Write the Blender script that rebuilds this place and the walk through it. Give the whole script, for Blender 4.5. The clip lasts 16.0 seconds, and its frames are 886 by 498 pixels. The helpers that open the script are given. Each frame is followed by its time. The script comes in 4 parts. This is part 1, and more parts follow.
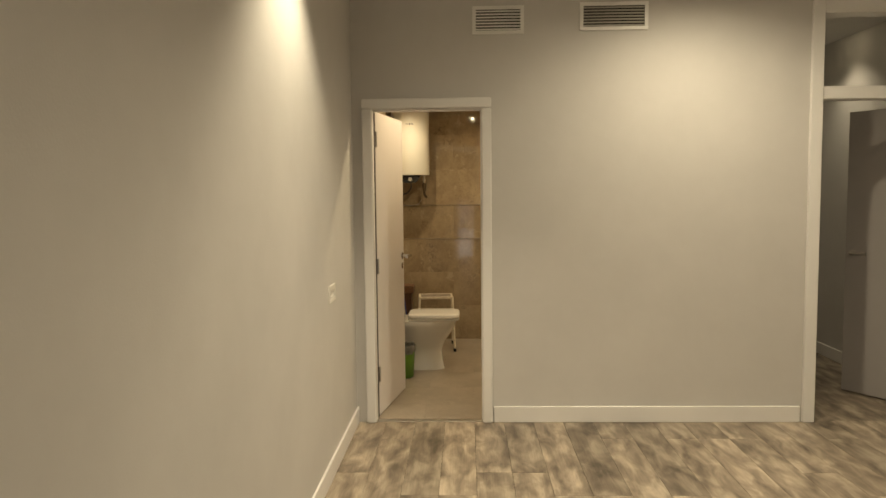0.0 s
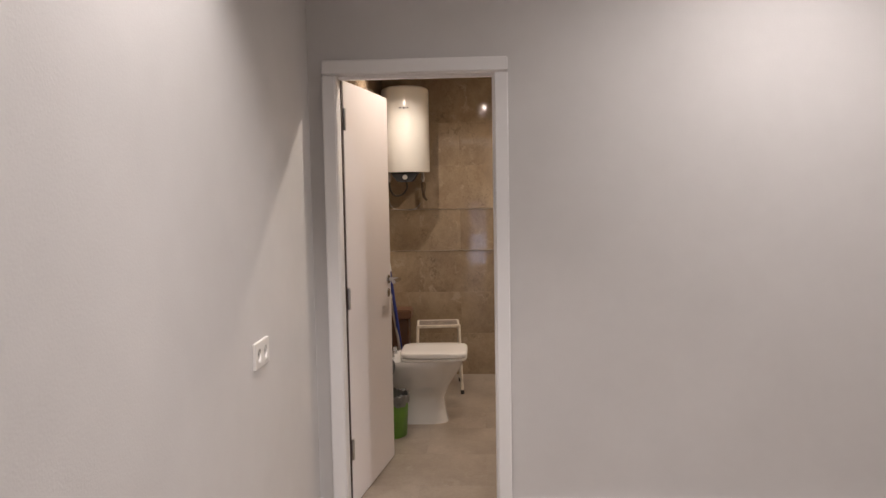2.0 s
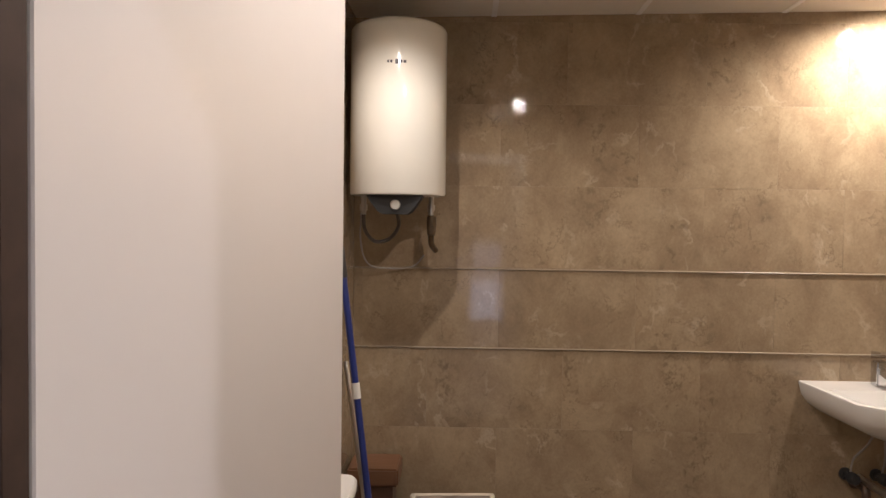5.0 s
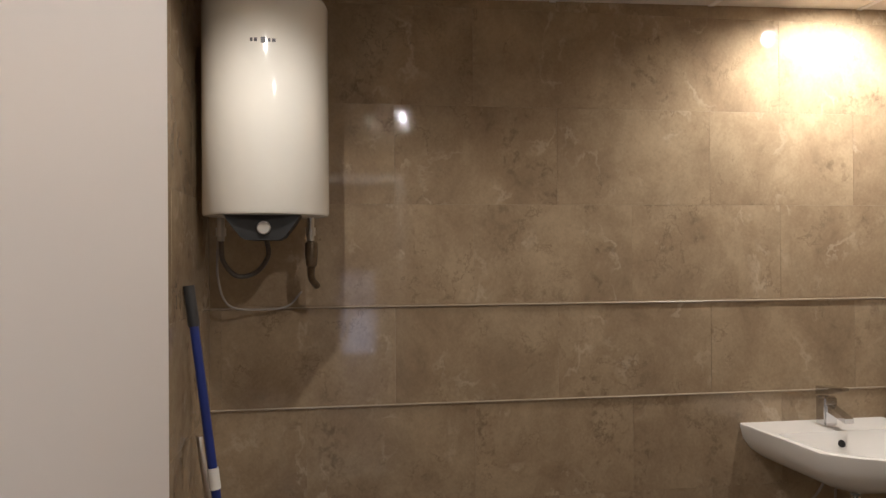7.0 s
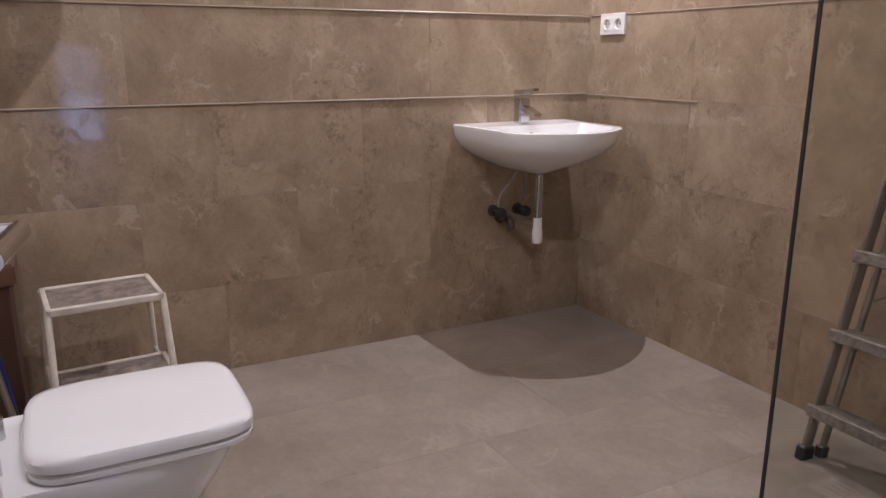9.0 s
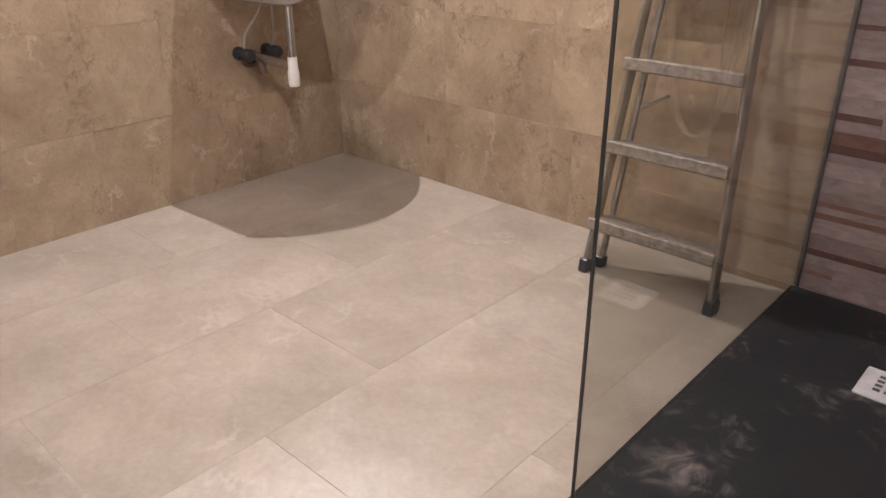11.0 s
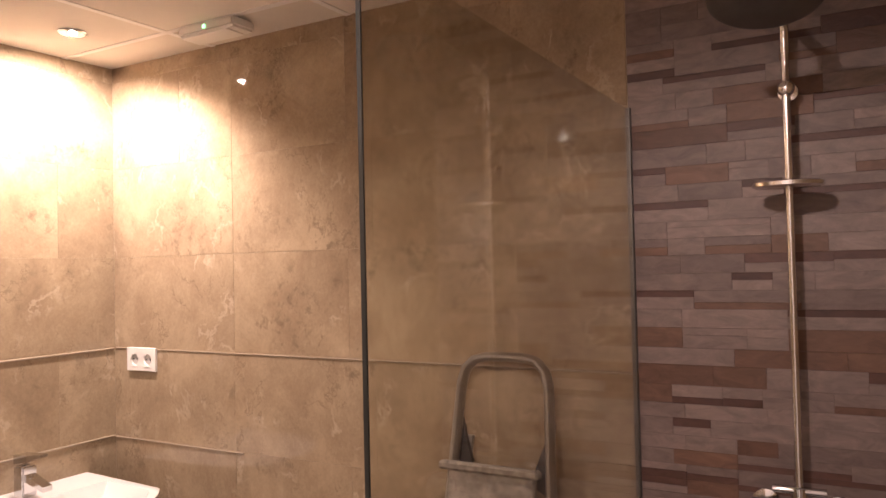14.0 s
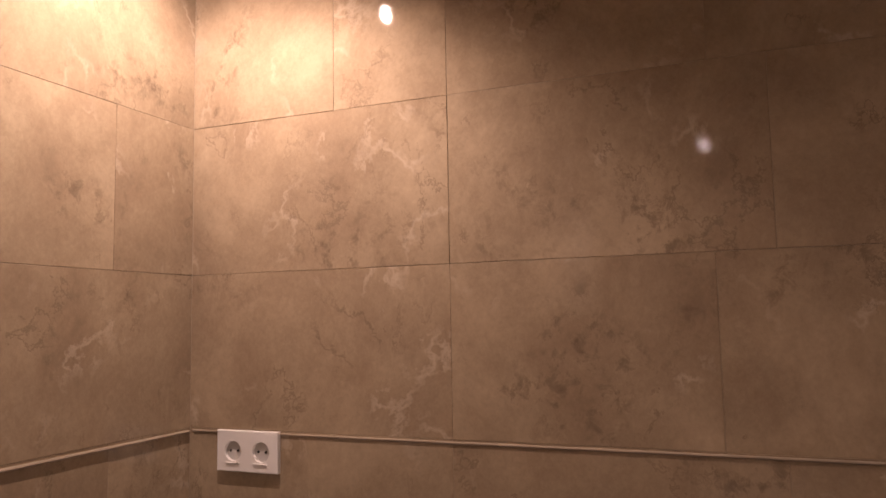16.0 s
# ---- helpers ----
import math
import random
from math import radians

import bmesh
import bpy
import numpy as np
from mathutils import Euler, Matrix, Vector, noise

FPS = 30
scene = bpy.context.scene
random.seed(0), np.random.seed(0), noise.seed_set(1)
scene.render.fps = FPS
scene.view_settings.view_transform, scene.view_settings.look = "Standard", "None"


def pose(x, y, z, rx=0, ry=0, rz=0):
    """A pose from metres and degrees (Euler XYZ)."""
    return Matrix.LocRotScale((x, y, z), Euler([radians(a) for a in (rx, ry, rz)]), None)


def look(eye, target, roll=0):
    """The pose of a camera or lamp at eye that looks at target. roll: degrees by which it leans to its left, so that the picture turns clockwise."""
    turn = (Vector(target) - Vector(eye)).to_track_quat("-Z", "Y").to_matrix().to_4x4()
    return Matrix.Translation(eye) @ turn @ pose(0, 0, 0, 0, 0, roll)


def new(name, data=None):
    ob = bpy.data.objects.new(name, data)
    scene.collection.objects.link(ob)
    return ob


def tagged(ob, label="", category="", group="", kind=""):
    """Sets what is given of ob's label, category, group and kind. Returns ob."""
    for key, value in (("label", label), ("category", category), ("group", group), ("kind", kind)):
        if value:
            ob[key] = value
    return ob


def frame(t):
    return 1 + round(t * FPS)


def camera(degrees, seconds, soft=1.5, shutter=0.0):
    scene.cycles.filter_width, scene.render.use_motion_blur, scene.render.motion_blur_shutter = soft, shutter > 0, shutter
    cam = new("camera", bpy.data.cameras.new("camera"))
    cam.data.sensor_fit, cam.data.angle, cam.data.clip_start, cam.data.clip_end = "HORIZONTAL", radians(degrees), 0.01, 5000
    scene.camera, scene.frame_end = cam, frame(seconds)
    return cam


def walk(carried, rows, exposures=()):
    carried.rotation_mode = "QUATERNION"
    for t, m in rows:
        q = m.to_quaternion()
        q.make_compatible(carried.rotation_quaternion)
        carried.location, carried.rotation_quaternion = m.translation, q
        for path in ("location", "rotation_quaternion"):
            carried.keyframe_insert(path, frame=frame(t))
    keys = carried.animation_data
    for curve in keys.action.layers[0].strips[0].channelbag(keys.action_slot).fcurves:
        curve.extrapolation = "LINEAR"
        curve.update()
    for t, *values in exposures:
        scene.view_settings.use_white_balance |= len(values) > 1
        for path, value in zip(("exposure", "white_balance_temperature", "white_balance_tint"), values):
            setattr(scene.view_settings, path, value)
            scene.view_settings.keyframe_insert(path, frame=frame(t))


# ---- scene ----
cam = camera(61.2, 16.0)

PATH = [
    (0, (0.665, -4.805, 1.518), (0.602, -2.812, 1.36), -0.6),
    (0.5, (0.658, -4.444, 1.585), (0.568, -2.453, 1.412), -0.7),
    (1, (0.658, -4.111, 1.615), (0.562, -2.121, 1.443), -0.7),
    (1.5, (0.669, -3.751, 1.54), (0.564, -1.76, 1.386), -0.7),
    (2, (0.699, -3.347, 1.516), (0.598, -1.355, 1.36), -1.0),
    (2.5, (0.767, -2.814, 1.525), (0.654, -0.823, 1.37), -0.8),
    (3, (0.74, -2.29, 1.525), (0.623, -0.299, 1.371), -0.7),
    (3.5, (0.699, -1.744, 1.535), (0.573, 0.245, 1.378), -0.4),
    (4, (0.573, -1.254, 1.554), (0.444, 0.736, 1.395), -0.5),
    (4.2, (0.498, -1.061, 1.533), (0.386, 0.932, 1.398), -0.1),
    (6.3, (0.346, 0.133, 1.579), (0.513, 2.125, 1.557), -0.2),
    (6.5, (0.332, 0.167, 1.569), (0.577, 2.149, 1.563), -0.3),
    (7, (0.324, 0.176, 1.546), (0.615, 2.153, 1.557), -0.4),
    (7.5, (0.318, 0.134, 1.482), (0.646, 2.105, 1.47), -0.4),
    (8, (0.309, 0.072, 1.409), (0.77, 2.015, 1.318), -0.3),
    (8.5, (0.288, -0.011, 1.314), (0.996, 1.836, 1.021), -0.1),
    (9, (0.284, -0.072, 1.199), (1.179, 1.645, 0.697), 0.0),
    (9.2, (0.278, -0.087, 1.168), (1.222, 1.575, 0.581), -0.0),
    (11.3, (0.4, 0.166, 1.077), (1.776, 1.332, 0.213), -0.8),
    (11.5, (0.433, 0.168, 1.124), (1.834, 1.305, 0.262), -1.0),
    (12, (0.478, 0.165, 1.242), (1.931, 1.318, 0.492), -1.2),
    (12.5, (0.521, 0.162, 1.325), (2.056, 1.363, 0.875), -1.1),
    (13, (0.562, 0.13, 1.439), (2.137, 1.329, 1.155), -1.3),
    (13.5, (0.582, 0.119, 1.558), (2.219, 1.261, 1.431), -1.8),
    (14, (0.586, 0.177, 1.646), (2.325, 1.163, 1.698), -1.3),
    (14.5, (0.613, 0.347, 1.652), (2.387, 1.259, 1.801), -1.4),
    (15, (0.719, 0.728, 1.642), (2.48, 1.663, 1.8), -1.3),
    (15.5, (0.881, 1.191, 1.613), (2.659, 2.086, 1.805), -1.1),
    (16, (1.121, 1.564, 1.606), (2.968, 2.309, 1.792), -1.0),
]
EXPOSURES = [
    (0, -0.27, 8300, 2), (0.4, -0.33, 8200, 3), (1, -0.22, 6050, 16), (2, -0.16, 5980, 17), (3.5, 0.08, 5980, 17), (5, -0.1, 5750, 15), (6.5, -0.5, 5550, 11),
    (7.6, -0.35, 5450, 11), (8.1, -0.2, 5350, 13), (8.5, -0.05, 4950, 19), (9, 0.15, 4900, 21), (11.3, 1.4, 5200, 17), (12.1, 1.6, 6200, 25), (12.7, 1.15, 6300, 27), (13.0, 1.0, 6250, 28),
    (13.5, 0.75, 6250, 31), (14, 0.38, 6250, 33), (14.5, 0.47, 6300, 34), (15, 0.1, 6350, 35), (15.5, -0.6, 6450, 39), (16, -1.2, 6600, 42),
]
walk(cam, [(t, look(eye, target, roll)) for t, eye, target, roll in PATH], EXPOSURES)

# ---- plan, in metres ----
XL, XR = -0.08, 2.502          # bathroom side walls
YD, YB = 0.11, 2.745           # bathroom face of the door wall, back wall
ROW = 0.343                    # height of a row of wall tiles
GLASS_Y, GLASS_X = 0.702, 1.312
ROOM_L, ROOM_X, ROOM_Y, ROOM_Z = -0.06, 4.7, -6.0, 2.86
HALL_X0, HALL_X1, HALL_Y = 2.89, 3.86, 4.2


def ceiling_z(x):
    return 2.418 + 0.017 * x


# ---- world and lamps ----
world = bpy.data.worlds.new("world")
scene.world = world
world.use_nodes = True
world.node_tree.nodes["Background"].inputs[0].default_value = (0.5, 0.6, 0.8, 1)
world.node_tree.nodes["Background"].inputs[1].default_value = 0.3

BATH_LAMPS = [(2.12, 2.43, 92, 162, 0.6), (0.19, 1.71, 31, 150, 0.5), (0.76, 0.60, 44, 175, 0.35)]
# first two throw the wall pools; the other four are unseen, added as fill
ROOM_LAMPS_AND_FILLS = [(0.30, -1.72, 165, 104, 0.6), (2.05, -0.85, 185, 162, 0.9), (1.55, -2.6, 148, 136, 0.8), (0.34, -4.6, 22, 120, 0.6), (2.3, -4.8, 120, 162, 0.9), (4.1, -1.6, 120, 162, 0.9)]
# the second is unseen, added to brighten the far end of the hall
HALL_LAMP_AND_FILL = [(3.55, 1.5), (3.3, 3.4)]
WARM = (1.0, 0.84, 0.64)
WHITE = (1.0, 0.90, 0.78)


def spot(x, y, z, watts, colour, cone, blend, size=0.03):
    data = bpy.data.lights.new("spot", "SPOT")
    data.energy, data.color, data.spot_size, data.spot_blend, data.shadow_soft_size = watts, colour, radians(cone), blend, size
    ob = new("spot_lamp", data)
    ob.matrix_world = pose(x, y, z)
    return ob


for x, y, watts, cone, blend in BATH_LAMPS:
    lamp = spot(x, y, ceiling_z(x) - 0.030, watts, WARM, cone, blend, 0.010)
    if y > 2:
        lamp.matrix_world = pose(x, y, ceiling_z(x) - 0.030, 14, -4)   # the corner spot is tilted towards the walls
for x, y, watts, cone, blend in ROOM_LAMPS_AND_FILLS:
    spot(x, y, ROOM_Z - 0.012, watts, WHITE, cone, blend, 0.035)
for x, y in HALL_LAMP_AND_FILL:
    spot(x, y, 2.75, 36, WHITE, 110, 0.8, 0.035)


# ---- materials ----
def material(name, colour, rough=0.5, metal=0.0, vary=0.0, scale=6.0, bump=0.0, bump_scale=60.0, per_object=0.0, rough_vary=0.0, stretch=(1, 1, 1), dark=None, span=(0.32, 0.68)):
    m = bpy.data.materials.new(name)
    m.use_nodes = True
    n, l = m.node_tree.nodes, m.node_tree.links
    b = n["Principled BSDF"]
    b.inputs["Roughness"].default_value, b.inputs["Metallic"].default_value = rough, metal
    b.inputs["Base Color"].default_value = (*colour, 1)
    tc = n.new("ShaderNodeTexCoord")
    mp = n.new("ShaderNodeMapping")
    mp.inputs["Scale"].default_value = stretch
    l.new(tc.outputs["Object"], mp.inputs["Vector"])
    info = n.new("ShaderNodeObjectInfo")
    off = n.new("ShaderNodeVectorMath")
    off.operation = "MULTIPLY_ADD"
    l.new(info.outputs["Random"], off.inputs[0])
    off.inputs[1].default_value = (37, 53, 71)
    l.new(mp.outputs[0], off.inputs[2])
    vec = off.outputs[0]
    if vary or per_object:
        nz = n.new("ShaderNodeTexNoise")
        nz.inputs["Scale"].default_value, nz.inputs["Detail"].default_value, nz.inputs["Roughness"].default_value = scale, 8, 0.62
        l.new(vec, nz.inputs["Vector"])
        mix = n.new("ShaderNodeMix")
        mix.data_type = "RGBA"
        low = dark or tuple(c * (1 - vary) for c in colour)
        high = tuple(min(1, c * (1 + vary * 0.5)) for c in colour)
        mix.inputs[6].default_value, mix.inputs[7].default_value = (*low, 1), (*high, 1)
        ramp = n.new("ShaderNodeMapRange")
        ramp.inputs[1].default_value, ramp.inputs[2].default_value = span
        l.new(nz.outputs["Fac"], ramp.inputs[0])
        l.new(ramp.outputs[0], mix.inputs[0])
        out = mix.outputs[2]
        if per_object:
            hsv = n.new("ShaderNodeHueSaturation")
            mr = n.new("ShaderNodeMapRange")
            mr.inputs[3].default_value, mr.inputs[4].default_value = 1 - per_object, 1 + per_object
            l.new(info.outputs["Random"], mr.inputs[0])
            l.new(mr.outputs[0], hsv.inputs["Value"])
            l.new(out, hsv.inputs["Color"])
            out = hsv.outputs[0]
        l.new(out, b.inputs["Base Color"])
        if rough_vary:
            rr = n.new("ShaderNodeMapRange")
            rr.inputs[3].default_value, rr.inputs[4].default_value = max(0, rough - rough_vary), rough + rough_vary
            l.new(nz.outputs["Fac"], rr.inputs[0])
            l.new(rr.outputs[0], b.inputs["Roughness"])
    if bump:
        nb = n.new("ShaderNodeTexNoise")
        nb.inputs["Scale"].default_value, nb.inputs["Detail"].default_value = bump_scale, 4
        l.new(vec, nb.inputs["Vector"])
        bp = n.new("ShaderNodeBump")
        bp.inputs["Strength"].default_value, bp.inputs["Distance"].default_value = bump, 0.01
        l.new(nb.outputs["Fac"], bp.inputs["Height"])
        l.new(bp.outputs[0], b.inputs["Normal"])
    return m


def marble(name, light, mid, dark, vein, rough, scale, bump, crusty=0.55):
    """Beige marble-look ceramic: cloudy patches, streaks along a slant, thin pale veins."""
    m = bpy.data.materials.new(name)
    m.use_nodes = True
    n, l = m.node_tree.nodes, m.node_tree.links
    b = n["Principled BSDF"]
    tc = n.new("ShaderNodeTexCoord")
    info = n.new("ShaderNodeObjectInfo")
    off = n.new("ShaderNodeVectorMath")
    off.operation = "MULTIPLY_ADD"
    l.new(info.outputs["Random"], off.inputs[0])
    off.inputs[1].default_value = (37, 53, 71)
    l.new(tc.outputs["Object"], off.inputs[2])
    mp = n.new("ShaderNodeMapping")
    mp.inputs["Rotation"].default_value = (0.3, 0.75, 0.2)
    mp.inputs["Scale"].default_value = (1.0, 1.0, 0.85)
    l.new(off.outputs[0], mp.inputs["Vector"])

    def noise_tex(sc, detail, rough_, dist):
        t = n.new("ShaderNodeTexNoise")
        t.inputs["Scale"].default_value, t.inputs["Detail"].default_value = sc, detail
        t.inputs["Roughness"].default_value, t.inputs["Distortion"].default_value = rough_, dist
        l.new(mp.outputs[0], t.inputs["Vector"])
        return t

    cloud = noise_tex(scale * 0.62, 12, 0.70, 0.25)
    ramp = n.new("ShaderNodeValToRGB")
    e = ramp.color_ramp.elements
    e[0].position, e[0].color = 0.28, (*dark, 1)
    e[1].position, e[1].color = 0.70, (*light, 1)
    k = e.new(0.50)
    k.color = (*mid, 1)
    l.new(cloud.outputs["Fac"], ramp.inputs[0])
    vn = noise_tex(scale * 0.55, 7, 0.6, 0.2)
    sub = n.new("ShaderNodeMath")
    sub.operation = "SUBTRACT"
    l.new(vn.outputs["Fac"], sub.inputs[0])
    sub.inputs[1].default_value = 0.5
    ab = n.new("ShaderNodeMath")
    ab.operation = "ABSOLUTE"
    l.new(sub.outputs[0], ab.inputs[0])
    vr = n.new("ShaderNodeMapRange")
    vr.inputs[1].default_value, vr.inputs[2].default_value = 0.0, 0.022
    vr.inputs[3].default_value, vr.inputs[4].default_value = 0.55, 0.0
    l.new(ab.outputs[0], vr.inputs[0])
    gate = noise_tex(scale * 0.9, 2, 0.5, 0.3)
    gr = n.new("ShaderNodeMapRange")
    gr.inputs[1].default_value, gr.inputs[2].default_value = 0.53, 0.65
    l.new(gate.outputs["Fac"], gr.inputs[0])
    mul = n.new("ShaderNodeMath")
    mul.operation = "MULTIPLY"
    l.new(vr.outputs[0], mul.inputs[0])
    l.new(gr.outputs[0], mul.inputs[1])
    mix = n.new("ShaderNodeMix")
    mix.data_type = "RGBA"
    l.new(mul.outputs[0], mix.inputs[0])
    l.new(ramp.outputs[0], mix.inputs[6])
    mix.inputs[7].default_value = (*vein, 1)
    crust = noise_tex(scale * 4.5, 7, 0.72, 0.35)
    cr = n.new("ShaderNodeMapRange")
    cr.inputs[1].default_value, cr.inputs[2].default_value = 0.50, 0.62
    l.new(crust.outputs["Fac"], cr.inputs[0])
    patch = noise_tex(scale * 0.55, 3, 0.6, 0.6)
    pr = n.new("ShaderNodeMapRange")
    pr.inputs[1].default_value, pr.inputs[2].default_value, pr.inputs[4].default_value = 0.55, 0.66, crusty
    l.new(patch.outputs["Fac"], pr.inputs[0])
    cm = n.new("ShaderNodeMath")
    cm.operation = "MULTIPLY"
    l.new(cr.outputs[0], cm.inputs[0])
    l.new(pr.outputs[0], cm.inputs[1])
    worn = n.new("ShaderNodeMix")
    worn.data_type = "RGBA"
    l.new(cm.outputs[0], worn.inputs[0])
    l.new(mix.outputs[2], worn.inputs[6])
    worn.inputs[7].default_value = (*(c * 0.58 for c in dark), 1)
    crack = noise_tex(scale * 0.8, 8, 0.66, 0.2)
    cs = n.new("ShaderNodeMath")
    cs.operation = "SUBTRACT"
    l.new(crack.outputs["Fac"], cs.inputs[0])
    cs.inputs[1].default_value = 0.47
    ca = n.new("ShaderNodeMath")
    ca.operation = "ABSOLUTE"
    l.new(cs.outputs[0], ca.inputs[0])
    ck = n.new("ShaderNodeMapRange")
    ck.inputs[1].default_value, ck.inputs[2].default_value = 0.0, 0.014
    ck.inputs[3].default_value, ck.inputs[4].default_value = crusty * 0.8, 0.0
    l.new(ca.outputs[0], ck.inputs[0])
    cg = noise_tex(scale * 0.7, 3, 0.6, 0.4)
    cgr = n.new("ShaderNodeMapRange")
    cgr.inputs[1].default_value, cgr.inputs[2].default_value = 0.50, 0.60
    l.new(cg.outputs["Fac"], cgr.inputs[0])
    ckm = n.new("ShaderNodeMath")
    ckm.operation = "MULTIPLY"
    l.new(ck.outputs[0], ckm.inputs[0])
    l.new(cgr.outputs[0], ckm.inputs[1])
    cracked = n.new("ShaderNodeMix")
    cracked.data_type = "RGBA"
    l.new(ckm.outputs[0], cracked.inputs[0])
    l.new(worn.outputs[2], cracked.inputs[6])
    cracked.inputs[7].default_value = (*(c * 0.55 for c in dark), 1)
    fine = noise_tex(scale * 14, 6, 0.7, 0.2)
    fr = n.new("ShaderNodeMapRange")
    fr.inputs[3].default_value, fr.inputs[4].default_value = 0.78, 1.22
    l.new(fine.outputs["Fac"], fr.inputs[0])
    tone = n.new("ShaderNodeMapRange")
    tone.inputs[3].default_value, tone.inputs[4].default_value = 0.96, 1.04
    l.new(info.outputs["Random"], tone.inputs[0])
    tm = n.new("ShaderNodeMath")
    tm.operation = "MULTIPLY"
    l.new(fr.outputs[0], tm.inputs[0])
    l.new(tone.outputs[0], tm.inputs[1])
    hsv = n.new("ShaderNodeHueSaturation")
    l.new(tm.outputs[0], hsv.inputs["Value"])
    l.new(cracked.outputs[2], hsv.inputs["Color"])
    l.new(hsv.outputs[0], b.inputs["Base Color"])
    rr = n.new("ShaderNodeMapRange")
    rr.inputs[3].default_value, rr.inputs[4].default_value = rough * 0.7, rough * 1.5
    l.new(cloud.outputs["Fac"], rr.inputs[0])
    l.new(rr.outputs[0], b.inputs["Roughness"])
    bp = n.new("ShaderNodeBump")
    bp.inputs["Strength"].default_value, bp.inputs["Distance"].default_value = bump, 0.004
    relief = n.new("ShaderNodeMath")
    relief.operation = "MULTIPLY_ADD"
    l.new(cm.outputs[0], relief.inputs[0])
    relief.inputs[1].default_value = 1.6
    l.new(cloud.outputs["Fac"], relief.inputs[2])
    l.new(relief.outputs[0], bp.inputs["Height"])
    l.new(bp.outputs[0], b.inputs["Normal"])
    return m


def stone_cladding(name, low, high):
    """Split-stone strips of one hue, each a little different."""
    m = bpy.data.materials.new(name)
    m.use_nodes = True
    n, l = m.node_tree.nodes, m.node_tree.links
    b = n["Principled BSDF"]
    info = n.new("ShaderNodeObjectInfo")
    base = n.new("ShaderNodeMix")
    base.data_type = "RGBA"
    base.inputs[6].default_value, base.inputs[7].default_value = (*low, 1), (*high, 1)
    l.new(info.outputs["Random"], base.inputs[0])
    tc = n.new("ShaderNodeTexCoord")
    off = n.new("ShaderNodeVectorMath")
    off.operation = "MULTIPLY_ADD"
    l.new(info.outputs["Random"], off.inputs[0])
    off.inputs[1].default_value = (31, 57, 83)
    l.new(tc.outputs["Object"], off.inputs[2])
    mp = n.new("ShaderNodeMapping")
    mp.inputs["Scale"].default_value = (1, 1, 2.4)
    l.new(off.outputs[0], mp.inputs["Vector"])
    nz = n.new("ShaderNodeTexNoise")
    nz.inputs["Scale"].default_value, nz.inputs["Detail"].default_value, nz.inputs["Roughness"].default_value = 15, 8, 0.65
    nz.inputs["Distortion"].default_value = 0.8
    l.new(mp.outputs[0], nz.inputs["Vector"])
    mr = n.new("ShaderNodeMapRange")
    mr.inputs[1].default_value, mr.inputs[2].default_value = 0.25, 0.75
    mr.inputs[3].default_value, mr.inputs[4].default_value = 0.62, 1.34
    l.new(nz.outputs["Fac"], mr.inputs[0])
    hsv = n.new("ShaderNodeHueSaturation")
    l.new(mr.outputs[0], hsv.inputs["Value"])
    l.new(base.outputs[2], hsv.inputs["Color"])
    l.new(hsv.outputs[0], b.inputs["Base Color"])
    b.inputs["Roughness"].default_value = 0.5
    bp = n.new("ShaderNodeBump")
    bp.inputs["Strength"].default_value, bp.inputs["Distance"].default_value = 0.35, 0.005
    l.new(nz.outputs["Fac"], bp.inputs["Height"])
    l.new(bp.outputs[0], b.inputs["Normal"])
    return m


